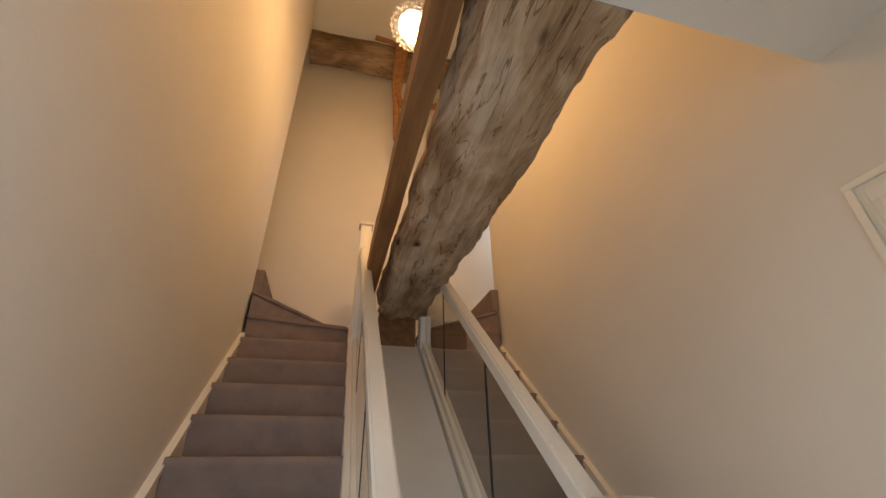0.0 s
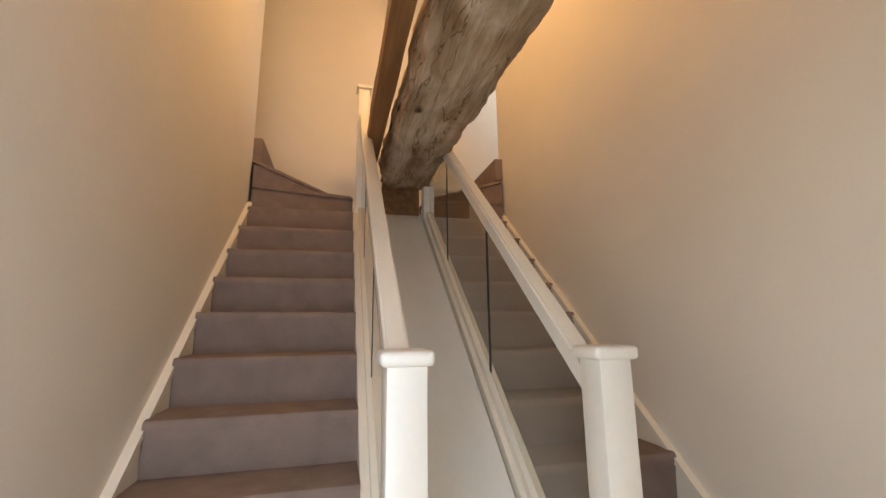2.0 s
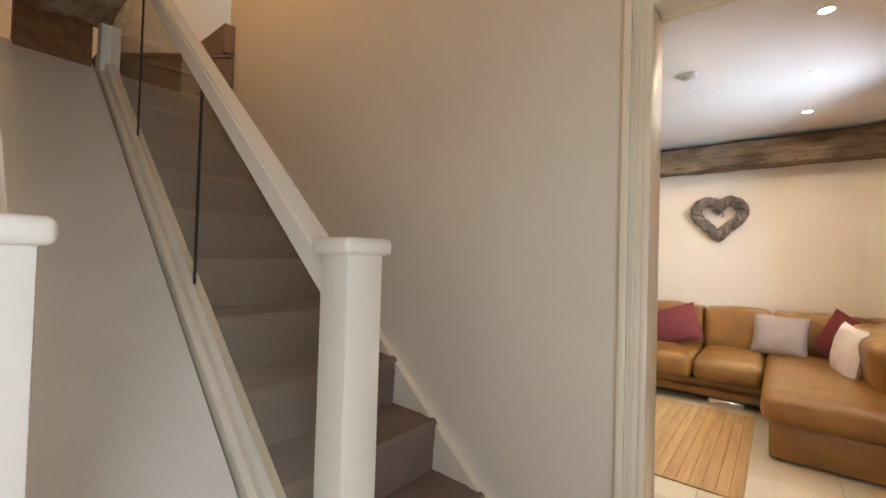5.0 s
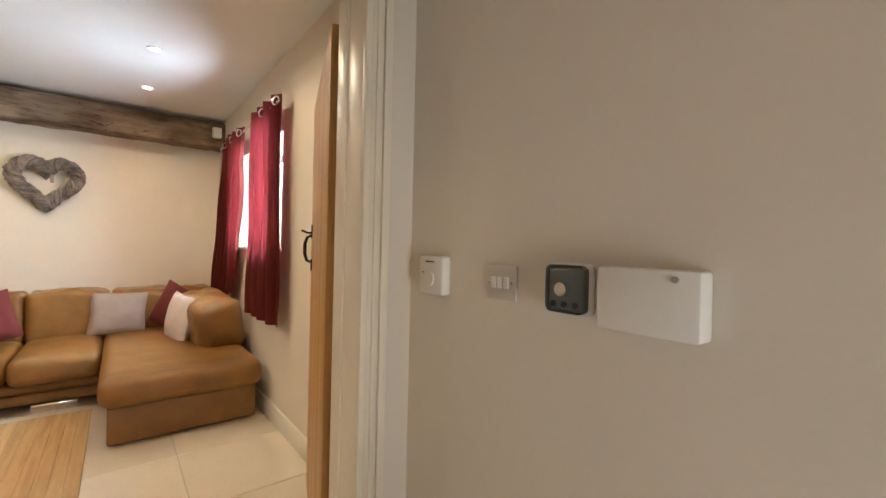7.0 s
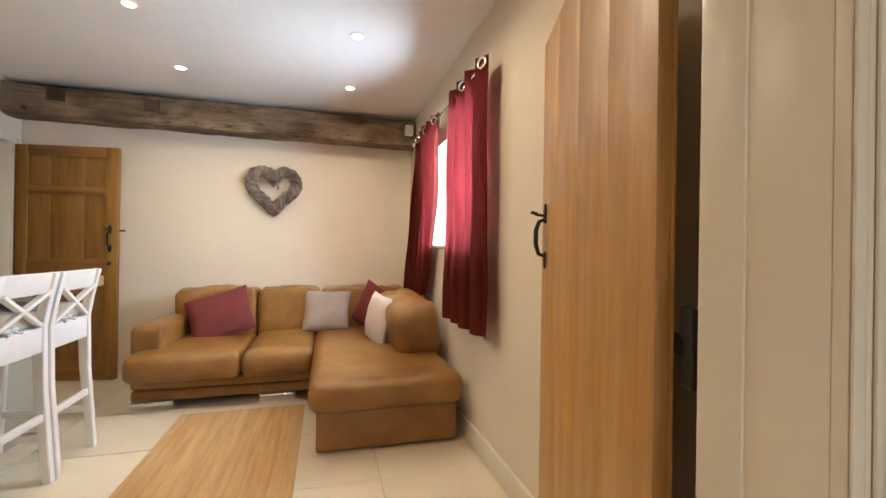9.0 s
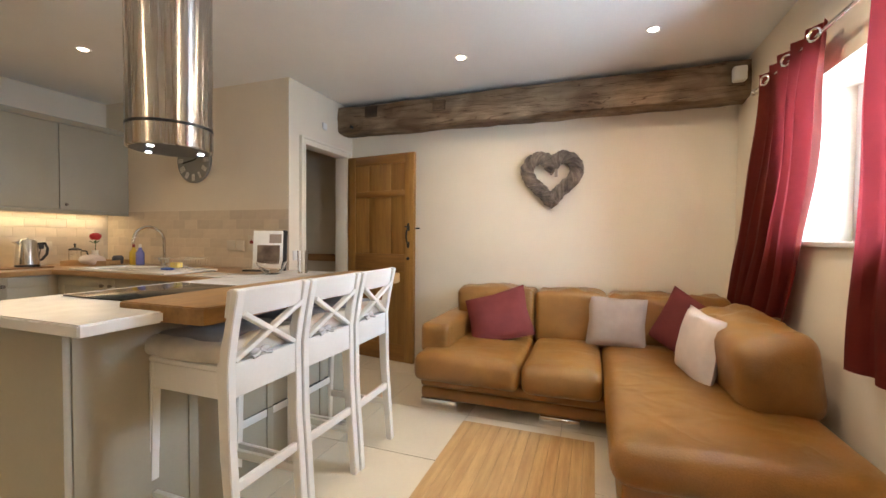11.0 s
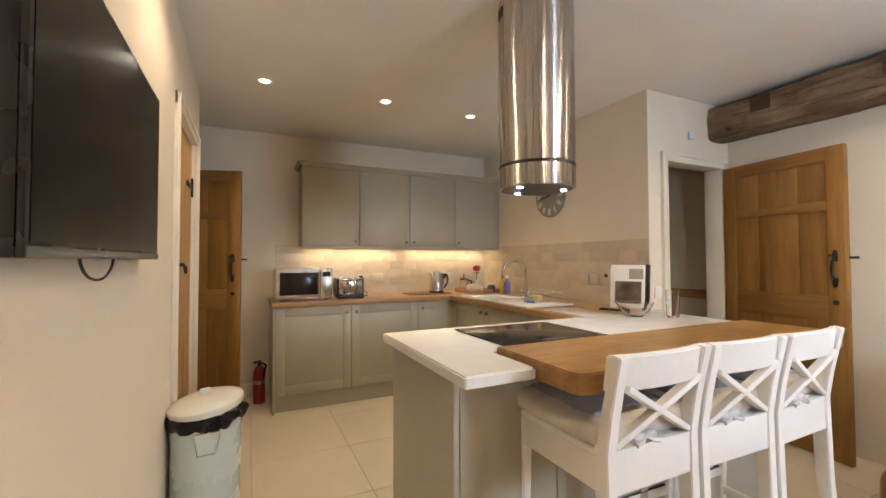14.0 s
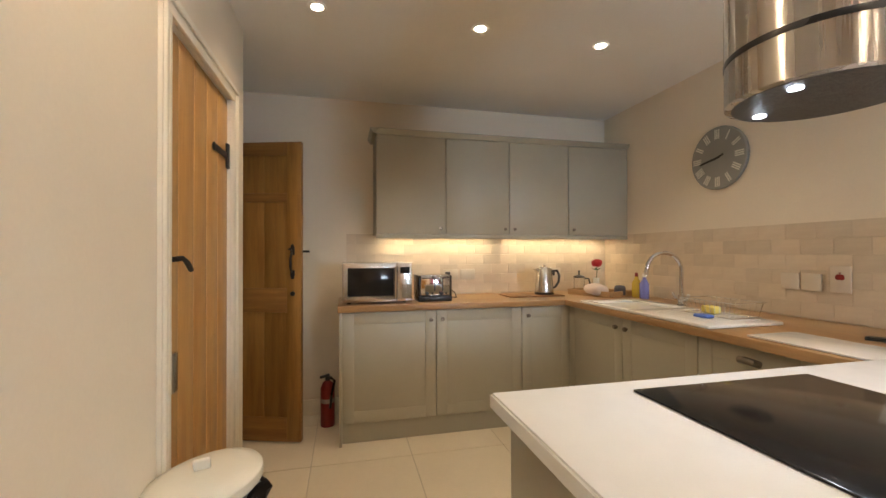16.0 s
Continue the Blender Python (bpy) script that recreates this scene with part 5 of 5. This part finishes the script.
CLOTH_B = material("blue_cloth", (0.10, 0.18, 0.55), 0.85, bump=0.2, fine=300)
single("sponge", soft(B(), -3.01, -2.93, 4.76, 4.81, WT + 0.028, WT + 0.066, 0.004, 1.0, 0.008, 0.003), SPONGE_Y, "yellow sponge in the dish rack", "sponge")
single("cloth", soft(B(), -2.93, -2.85, 4.63, 4.68, WT + 0.022, WT + 0.036, 0.006, 3.0, 0.006, 0.006), CLOTH_B, "folded blue cloth on the drainer", "cloth")
LIQ_B, LIQ_Y = material("blue_washing_liquid", (0.20, 0.22, 0.60), 0.2, bump=0), material("yellow_washing_liquid", (0.70, 0.52, 0.08), 0.2, bump=0)
for x, y, h, mt, cap, lab in ((-3.93, 5.10, 0.16, LIQ_Y, REDPAINT, "yellow washing-up liquid bottle with a red cap"), (-3.845, 5.10, 0.16, LIQ_B, WHITE, "blue plastic cleaner bottle")):
    bt = thing("bottle", lab, "bottle", m=pose(x, y, WT))
    part("body", lathe(B(), [(0.0, 0.0), (0.030, 0.0), (0.033, 0.01), (0.033, h * 0.7), (0.014, h * 0.9), (0.012, h), (0.0, h)], seg=20), mt, bt)
    part("cap", lathe(B(), [(0.0, h), (0.013, h), (0.011, h + 0.03), (0.0, h + 0.03)], seg=14), cap, bt)

mw = thing("microwave", "silver microwave oven with a black glass door", "microwave", m=pose(-4.02, 2.90, WT))
part("body", box(B(), -0.36, 0.0, 0.005, 0.475, 0.012, 0.280, 0.006), STEEL, mw)
part("door", box(B(), 0.0, 0.018, 0.008, 0.365, 0.014, 0.278, 0.004), STEEL, mw)
part("window", box(B(), 0.0182, 0.0215, 0.040, 0.345, 0.055, 0.245, 0.003), BLACKGLASS, mw)
part("handle", cyl(B(), (0.032, 0.358, 0.04), (0.032, 0.358, 0.255), 0.007, seg=12), CHROME, mw)
part("control_panel", box(B(), 0.0, 0.016, 0.370, 0.472, 0.014, 0.278, 0.004), STEEL, mw)
part("display", box(B(), 0.0162, 0.018, 0.390, 0.455, 0.205, 0.250, 0.002), BLACKGLASS, mw)
for z in (0.06, 0.12):
    part("dial", cyl(B(), (0.016, 0.422, z), (0.030, 0.422, z), 0.018, 0.016, 20), CHROME, mw)
for y in (0.05, 0.43):
    part("foot", cyl(B(), (-0.05, y, 0.0), (-0.05, y, 0.013), 0.014, seg=10), BLACK, mw)
    part("foot", cyl(B(), (-0.32, y, 0.0), (-0.32, y, 0.013), 0.014, seg=10), BLACK, mw)

to = thing("toaster", "black and chrome four-slot toaster", "toaster", m=pose(-4.06, 3.425, WT))
part("base", box(B(), -0.20, 0.006, 0.0, 0.245, 0.0, 0.040, 0.008, 3), BLACK, to)
part("shell", box(B(), -0.20, 0.0, 0.012, 0.233, 0.040, 0.190, 0.014, 4), CHROME, to)
for y in (0.0, 0.232):
    part("side_panel", box(B(), -0.198, 0.004, y, y + 0.012, 0.036, 0.186, 0.005, 2), BLACK, to)
part("front_plate", box(B(), 0.0005, 0.005, 0.018, 0.227, 0.045, 0.182, 0.004), CHROME, to)
for y in (0.118, 0.176):
    part("lever_slot", box(B(), 0.0052, 0.0075, y - 0.004, y + 0.004, 0.075, 0.172), BLACK, to)
part("trim_bar", box(B(), 0.0052, 0.0085, 0.022, 0.223, 0.164, 0.170, 0.001), BLACK, to)
for y in (0.062, 0.165):
    part("dial", cyl(B(), (0.005, y, 0.058), (0.020, y, 0.058), 0.014, 0.012, 16), BLACK, to)
for y in (0.10, 0.20):
    part("button", cyl(B(), (0.005, y, 0.058), (0.011, y, 0.058), 0.006, 0.006, 12), BLACK, to)
for x in (-0.15, -0.10, -0.05):
    part("slot", box(B(), x - 0.012, x + 0.012, 0.03, 0.215, 0.1852, 0.1865), BLACKGLASS, to)
bm = B()
tube(bm, [(-4.15, 3.67, WT + 0.02), (-4.2, 3.74, WT + 0.01), (-4.35, 3.77, WT + 0.03), (-4.48, 3.72, WT + 0.09), (-4.53, 3.70, WT + 0.14)], 0.004, 6)
single("power_cable", bm, BLACK, "black toaster cable looping to the socket", "cable")

single("worktop_mat", box(B(), -4.385, -4.135, 4.15, 4.61, WT + 0.0005, WT + 0.010, 0.004), TIMBER, "flat dark brown mat under the kettle", "mat")
ke = thing("kettle", "brushed steel jug kettle with a black handle", "kettle", m=pose(-4.25, 4.49, WT + 0.010))
part("base", lathe(B(), [(0.0, 0.0), (0.076, 0.0), (0.076, 0.018), (0.0, 0.018)], seg=32), BLACK, ke)
part("jug", lathe(B(), [(0.0, 0.019), (0.074, 0.019), (0.074, 0.04), (0.062, 0.20), (0.058, 0.208), (0.0, 0.208)], seg=40), STEEL, ke)
part("lid", lathe(B(), [(0.0, 0.2085), (0.052, 0.2085), (0.045, 0.218), (0.012, 0.222), (0.010, 0.236), (0.0, 0.238)], seg=32), STEEL, ke)
part("handle", tube(B(), [(0.02, 0.060, 0.185), (0.03, 0.10, 0.19), (0.03, 0.118, 0.15), (0.03, 0.112, 0.10), (0.02, 0.085, 0.055), (0.01, 0.068, 0.05)], 0.010, 10), BLACK, ke)
part("spout", prism(B(), [(-0.055, 0.17), (-0.088, 0.203), (-0.05, 0.205)], "x", -0.02, 0.02), STEEL, ke)

TRAYW = wood("tray_wood", (0.40, 0.24, 0.11), (0.52, 0.33, 0.17), "x")
tr = thing("tea_tray", "wooden tray with cups in the worktop corner", "tray", m=pose(-4.16, 4.93, WT, 0, 0, 20))
part("bottom", box(B(), -0.20, 0.20, -0.14, 0.14, 0.0, 0.010, 0.002), TRAYW, tr)
for q in ((-0.20, 0.20, -0.14, -0.128), (-0.20, 0.20, 0.128, 0.14), (-0.20, -0.188, -0.128, 0.128), (0.188, 0.20, -0.128, 0.128)):
    part("side", box(B(), *q, 0.010, 0.045, 0.002), TRAYW, tr)
single("folded_towel", soft(B(), -4.19, -4.00, 4.80, 4.92, WT + 0.012, WT + 0.085, 0.02, 8.0, 0.03, 0.014), CUSHPALE, "crumpled white towel on the tray", "towel")
single("coffee_jar", lathe(B(), [(0.0, 0.0), (0.04, 0.0), (0.042, 0.01), (0.042, 0.06), (0.03, 0.075), (0.0, 0.078)], seg=24), PADDARK, "small dark tin on the tray", "tin", m=pose(-4.02, 5.02, WT + 0.011))
caf = thing("cafetiere", "small glass cafetiere with a black lid and handle", "cafetiere", m=pose(-4.37, 4.88, WT))
part("beaker", lathe(B(), [(0.0, 0.004), (0.043, 0.004), (0.044, 0.01), (0.044, 0.13), (0.041, 0.13), (0.041, 0.012), (0.0, 0.010)], seg=28), PANE, caf, "clear glass beaker")
part("lid", lathe(B(), [(0.0, 0.13), (0.047, 0.13), (0.046, 0.142), (0.02, 0.152), (0.006, 0.155), (0.006, 0.178), (0.012, 0.186), (0.0, 0.194)], seg=24), BLACK, caf, "black lid with plunger")
part("band", lathe(B(), [(0.045, 0.0), (0.047, 0.0), (0.047, 0.022), (0.045, 0.022)], seg=28), CHROME, caf)
part("handle", tube(B(), [(0.02, 0.042, 0.125), (0.03, 0.075, 0.12), (0.032, 0.082, 0.085), (0.028, 0.074, 0.045), (0.02, 0.044, 0.03)], 0.007, 8), BLACK, caf)
va = thing("flower_vase", "small white vase with a single red rose", "vase", m=pose(-4.30, 5.00, WT))
part("vase", lathe(B(), [(0.0, 0.0), (0.028, 0.0), (0.034, 0.04), (0.024, 0.11), (0.028, 0.13), (0.022, 0.13), (0.0, 0.12)], seg=24), CERAMIC, va)
LEAF = material("leaf_green", (0.05, 0.10, 0.03), 0.6)
ROSE = material("rose_red", (0.45, 0.01, 0.015), 0.6)
part("stem", tube(B(), [(0, 0, 0.1), (0.004, 0.004, 0.18), (0.01, 0.0, 0.245)], 0.003, 6), LEAF, va)
random.seed(3)
for i in range(14):
    a, r, z = i * 2.4, 0.010 + 0.0018 * i, 0.265 - 0.0012 * i
    bm = B()
    ball(bm, (0, 0, 0), 0.025, 10, 0.45, 1.0, 1.1)
    part("petal", bm, ROSE, va).matrix_local = pose(0.01 + r * math.cos(a), r * math.sin(a), z, 0, 18, math.degrees(a))
for a in (0.4, 2.6, 4.4):
    bm = B()
    ball(bm, (0, 0, 0), 0.024, 10, 1.0, 0.5, 0.12)
    part("leaf", bm, LEAF, va).matrix_local = pose(0.022 * math.cos(a), 0.022 * math.sin(a), 0.205, 0, -30, math.degrees(a))

# cutting board, recipe stand and glass bowl
single("worktop_saver", box(B(), -2.55, -2.13, 4.52, 4.77, WT + 0.001, WT + 0.009, 0.003), QUARTZ, "pale speckled worktop saver on the wood", "cutting board")
bk = thing("recipe_stand", "black stand with an open leaflet beside the bowl", "book stand", m=pose(-2.20, 4.92, 0.926, 0, 0, 24))
part("foot", box(B(), -0.16, 0.02, -0.09, -0.05, 0.0, 0.014, 0.003), BLACK, bk)
part("back", box(B(), 0.095, 0.128, -0.04, -0.01, 0.0, 0.295, 0.003, m=pose(0, 0, 0, -6, 0, 0)), BLACK, bk)
LEAFLET = material("printed_leaflet", (0.80, 0.79, 0.76), 0.5, vary=0.02)
PHOTO = material("printed_photo", (0.06, 0.035, 0.025), 0.45, second=(0.26, 0.19, 0.14), scale=9)
lf = part("leaflet", box(B(), -0.105, 0.105, -0.045, -0.038, 0.014, 0.29, 0.001, m=pose(0, 0, 0, -6, 0, 0)), LEAFLET, bk, "white printed leaflet")
part("photo", box(B(), -0.075, 0.085, -0.0462, -0.0452, 0.04, 0.185, m=pose(0, 0, 0, -6, 0, 0)), PHOTO, lf, "brown printed picture")
part("photo", box(B(), 0.01, 0.095, -0.0462, -0.0452, 0.20, 0.265, m=pose(0, 0, 0, -6, 0, 0)), CUSHGREY, lf, "grey printed block")
bm = lathe(B(), [(0.0, 0.0), (0.055, 0.0), (0.062, 0.006), (0.10, 0.05), (0.122, 0.095), (0.118, 0.096), (0.096, 0.054), (0.058, 0.010), (0.0, 0.006)], seg=40)
single("glass_bowl", bm, PANE, "clear glass bowl on the quartz top", "bowl", m=pose(-2.0, 4.73, 0.9265) @ Matrix.Scale(0.85, 4))
bm = lathe(B(), [(0.0, 0.0), (0.030, 0.0), (0.033, 0.008), (0.037, 0.155), (0.0345, 0.155), (0.031, 0.012), (0.0, 0.010)], seg=32)
single("tall_glass", bm, PANE, "tall clear drinking glass beside the bowl", "glass", m=pose(-1.86, 4.87, 0.9265))
for i, (x, w, h) in enumerate(((-2.915, 0.092, 0.043), (-2.811, 0.092, 0.043), (-2.683, 0.088, 0.064))):
    sp = thing("wall_socket", "square cream wall socket plate on the tiles" if i < 2 else "tall cream switch plate with a small red mark", "socket", "kitchen socket plates", pose(x, YTILE - 0.012, 1.096 + (h - 0.043)))
    part("plate", box(B(), -w / 2, w / 2, -0.009, 0.0, -h, h, 0.003), SOCKETCREAM, sp)
    if i == 2:
        mark = ball(ball(B(), (-0.008, -0.0095, 0.010), 0.013, 12, 1, 0.15, 1.1), (0.007, -0.0095, 0.010), 0.013, 12, 1, 0.15, 1.1)
        part("red_mark", box(mark, -0.002, 0.002, -0.0105, -0.009, 0.020, 0.034), REDPAINT, sp, "small red fruit-shaped mark")
for y, plug in ((3.78, True), (3.93, False), (4.73, True)):
    s = thing("wall_socket", "square white socket plate with a black plug" if plug else "square white socket plate", "socket", "kitchen socket plates", pose(XK + 0.012, y, 1.07))
    part("plate", box(B(), 0.0, 0.009, -0.065, 0.065, -0.043, 0.043, 0.003), SOCKETCREAM, s)
    if plug:
        part("plug", box(B(), 0.009, 0.045, -0.05, -0.008, -0.022, 0.026, 0.008, 3), BLACK, s, "black plug")
single("power_cable", tube(B(), [(-4.51, 4.70, 1.05), (-4.49, 4.68, 0.98), (-4.40, 4.62, 0.93), (-4.30, 4.58, WT + 0.012)], 0.004, 6), BLACK, "black kettle cable hanging from the socket", "cable")

ex = thing("fire_extinguisher", "small red fire extinguisher on the floor beside the units", "fire extinguisher", m=pose(-4.32, 2.80, 0))
part("cylinder", lathe(B(), [(0.0, 0.0), (0.048, 0.0), (0.050, 0.008), (0.050, 0.27), (0.035, 0.31), (0.016, 0.325), (0.0, 0.325)], seg=28), REDPAINT, ex)
part("valve", lathe(B(), [(0.0, 0.325), (0.017, 0.325), (0.017, 0.355), (0.0, 0.355)], seg=16), BLACK, ex)
part("lever", box(B(), -0.012, 0.07, -0.010, 0.010, 0.355, 0.372, 0.003, m=pose(0, 0, 0, 0, 0, -40)), BLACK, ex)
part("hose", tube(B(), [(0.0, 0.02, 0.345), (0.04, 0.05, 0.33), (0.055, 0.03, 0.24), (0.054, 0.02, 0.14)], 0.009, 8), BLACK, ex)
part("label_band", lathe(B(), [(0.0502, 0.17), (0.0508, 0.171), (0.0508, 0.20), (0.0502, 0.201)], seg=28), CUSHGREY, ex, "narrow pale label band")

# bin by the wall
BN = (-2.50, 2.536)
bn = thing("pedal_bin", "pale blue enamel bin with a cream lid and black liner", "bin", m=pose(BN[0], BN[1], 0) @ Matrix.Diagonal((0.95, 0.95, 1.02, 1)))
part("body", lathe(B(), [(0.0, 0.0), (0.140, 0.0), (0.142, 0.010), (0.152, 0.53), (0.156, 0.545), (0.150, 0.545), (0.0, 0.53)], seg=48), ENAMEL, bn)
bm = B()
seg = 56
prof = [(0.154, 0.505), (0.160, 0.515), (0.167, 0.545), (0.160, 0.562), (0.145, 0.566)]
rings = []
for r, z in prof:
    rings.append([bm.verts.new(((r + 0.026 * noise.noise(Vector((math.cos(6.28 * i / seg) * 4, math.sin(6.28 * i / seg) * 4, z * 30)))) * math.cos(2 * math.pi * i / seg),
                                (r + 0.026 * noise.noise(Vector((math.cos(6.28 * i / seg) * 4, math.sin(6.28 * i / seg) * 4, z * 30)))) * math.sin(2 * math.pi * i / seg),
                                z + 0.034 * noise.noise(Vector((math.cos(6.28 * i / seg) * 3, math.sin(6.28 * i / seg) * 3, 7))) * (1 if z < 0.54 else 0))) for i in range(seg)])
for a, b in zip(rings, rings[1:]):
    for i in range(seg):
        bm.faces.new((a[i], a[(i + 1) % seg], b[(i + 1) % seg], b[i]))
bmesh.ops.solidify(bm, geom=list(bm.faces), thickness=0.002)
part("bin_liner", bm, BLACK, bn, "crumpled black bin liner edge")
lid = part("lid", lathe(B(), [(0.0, 0.0), (0.160, 0.0), (0.163, 0.006), (0.163, 0.026), (0.158, 0.033), (0.12, 0.047), (0.06, 0.054), (0.0, 0.056)], seg=48), LID, bn)
lid.matrix_local = pose(0, 0, 0.572, 7, 0, 20)
knob_grip = part("lid_knob", box(B(), -0.024, 0.024, -0.008, 0.008, 0.0, 0.032, 0.006, 3), LID, lid)
knob_grip.matrix_local = pose(0, 0, 0.054, 0, 0, 70)
for turn in (4, -112):
    hd = part("handle", tube(B(), [(0.0, 0.052, 0.0), (0.012, 0.050, -0.02), (0.020, 0.036, -0.085), (0.020, -0.036, -0.085), (0.012, -0.050, -0.02), (0.0, -0.052, 0.0)], 0.0035, 8, closed=True), CHROME, bn, "wire bin handle")
    hd.matrix_local = pose(0, 0, 0.505, 0, 0, turn) @ Matrix.Translation((0.156, 0, 0))
    hp = part("handle_plate", prism(B(), [(-0.047, 0.0), (0.047, 0.0), (0.032, -0.082), (-0.032, -0.082)], "x", 0.0, 0.004), ENAMEL, bn)
    hp.matrix_local = pose(0, 0, 0.502, 0, 0, turn) @ Matrix.Translation((0.154, 0, 0))

# television
tv = thing("television", "large black flat-screen television on a wall bracket", "television", m=pose(-1.483, YT + 0.047, 1.52, 0, 0, 0))
part("casing", box(B(), -0.443, 0.443, -0.034, -0.006, -0.262, 0.262, 0.006, 2), BLACK, tv)
part("bezel", box(B(), -0.443, 0.443, -0.006, 0.004, -0.262, 0.262, 0.003), BLACK, tv)
part("screen", box(B(), -0.431, 0.431, 0.0041, 0.0055, -0.240, 0.252), SCREEN, tv, "glossy dark screen")
part("lower_trim", box(B(), -0.443, 0.443, 0.0041, 0.007, -0.261, -0.245, 0.001), GREYMETAL, tv, "grey metal lower edge")
part("bracket", box(B(), -0.20, 0.20, -0.047, -0.0345, -0.15, 0.15, 0.003), IRON, tv)
bm = B()
tube(bm, [(-1.42 + 0.11 * math.cos(k), YT + 0.03, 1.265 - 0.052 * math.sin(k)) for k in [math.pi * q / 14 for q in range(15)]], 0.003, 8)
single("aerial_cable", bm, BLACK, "black cable looping below the television", "cable")
single("wall_sensor", box(B(), XRET, XRET + 0.012, 5.70, 5.76, 2.16, 2.22, 0.003), PLASTIC, "small square white plate above the doorway", "switch plate")
single("light_switch", box(B(), XRET, XRET + 0.010, 5.30, 5.37, 0.98, 1.06, 0.003), PLASTIC, "small white switch plate beside the doorway", "light switch")

# ---------------------------------------------------------------- pieces: wall tiles, floor tiles
splash_a = setting("tile_field_back", box(B(), XK, XK + 0.004, 2.935, YTILE, WT + 0.001, 1.402), STONEGROUT, "travertine splashback above the worktop")
splash_b = setting("tile_field_side", box(B(), XK + 0.004, XRET - 0.001, YTILE - 0.004, YTILE, WT + 0.001, 1.402), STONEGROUT, "travertine splashback beside the sink")
TW, TH, TG = 0.150, 0.0803, 0.0020


def tile_mesh(name, w, h, t, axis):
    a = (0, t, 0, w, 0, h) if axis == "x" else (0, w, -t, 0, 0, h)
    return finish(name, box(B(), *a, 0.0012, 1), STONE)


def lay(parent, axis, u0, u1, wall):
    full = {}
    for r in range(6):
        z = WT + 0.004 + r * (TH + TG)
        u = u0 - (0.5 * TW if r % 2 else 0.0)
        while u < u1 - 0.01:
            a, b = max(u, u0 + 0.001), min(u + TW, u1 - 0.001)
            if b - a > 0.02:
                key = round(b - a, 3)
                if key not in full:
                    full[key] = tile_mesh("tile", key, TH, 0.0022, axis)
                ob = new("tile", full[key])
                ob.parent = parent
                ob.location = (wall, a, z) if axis == "x" else (a, wall, z)
            u += TW + TG
    return full


lay(splash_a, "x", 2.935, YTILE - 0.010, XK + 0.004)
lay(splash_b, "y", XK + 0.010, XRET - 0.001, YTILE - 0.004)

TS, TJ = 0.596, 0.004
ftile = finish("tile", box(B(), 0, TS, 0, TS, -0.004, 0.0, 0.0012, 1), TILE)
for i in range(-8, 3):
    for j in range(-6, 6):
        x, y = -0.13 + i * 0.6, 3.33 + j * 0.6
        if x > 1.2 or x + TS < -4.7 or y + TS < -0.7 or y > 6.3:
            continue
        if y < 1.5 and x < -1.0 and not x < -3.4:
            continue
        ob = new("tile", ftile)
        ob.parent = floor
        ob.location = (x, y, 0.0)
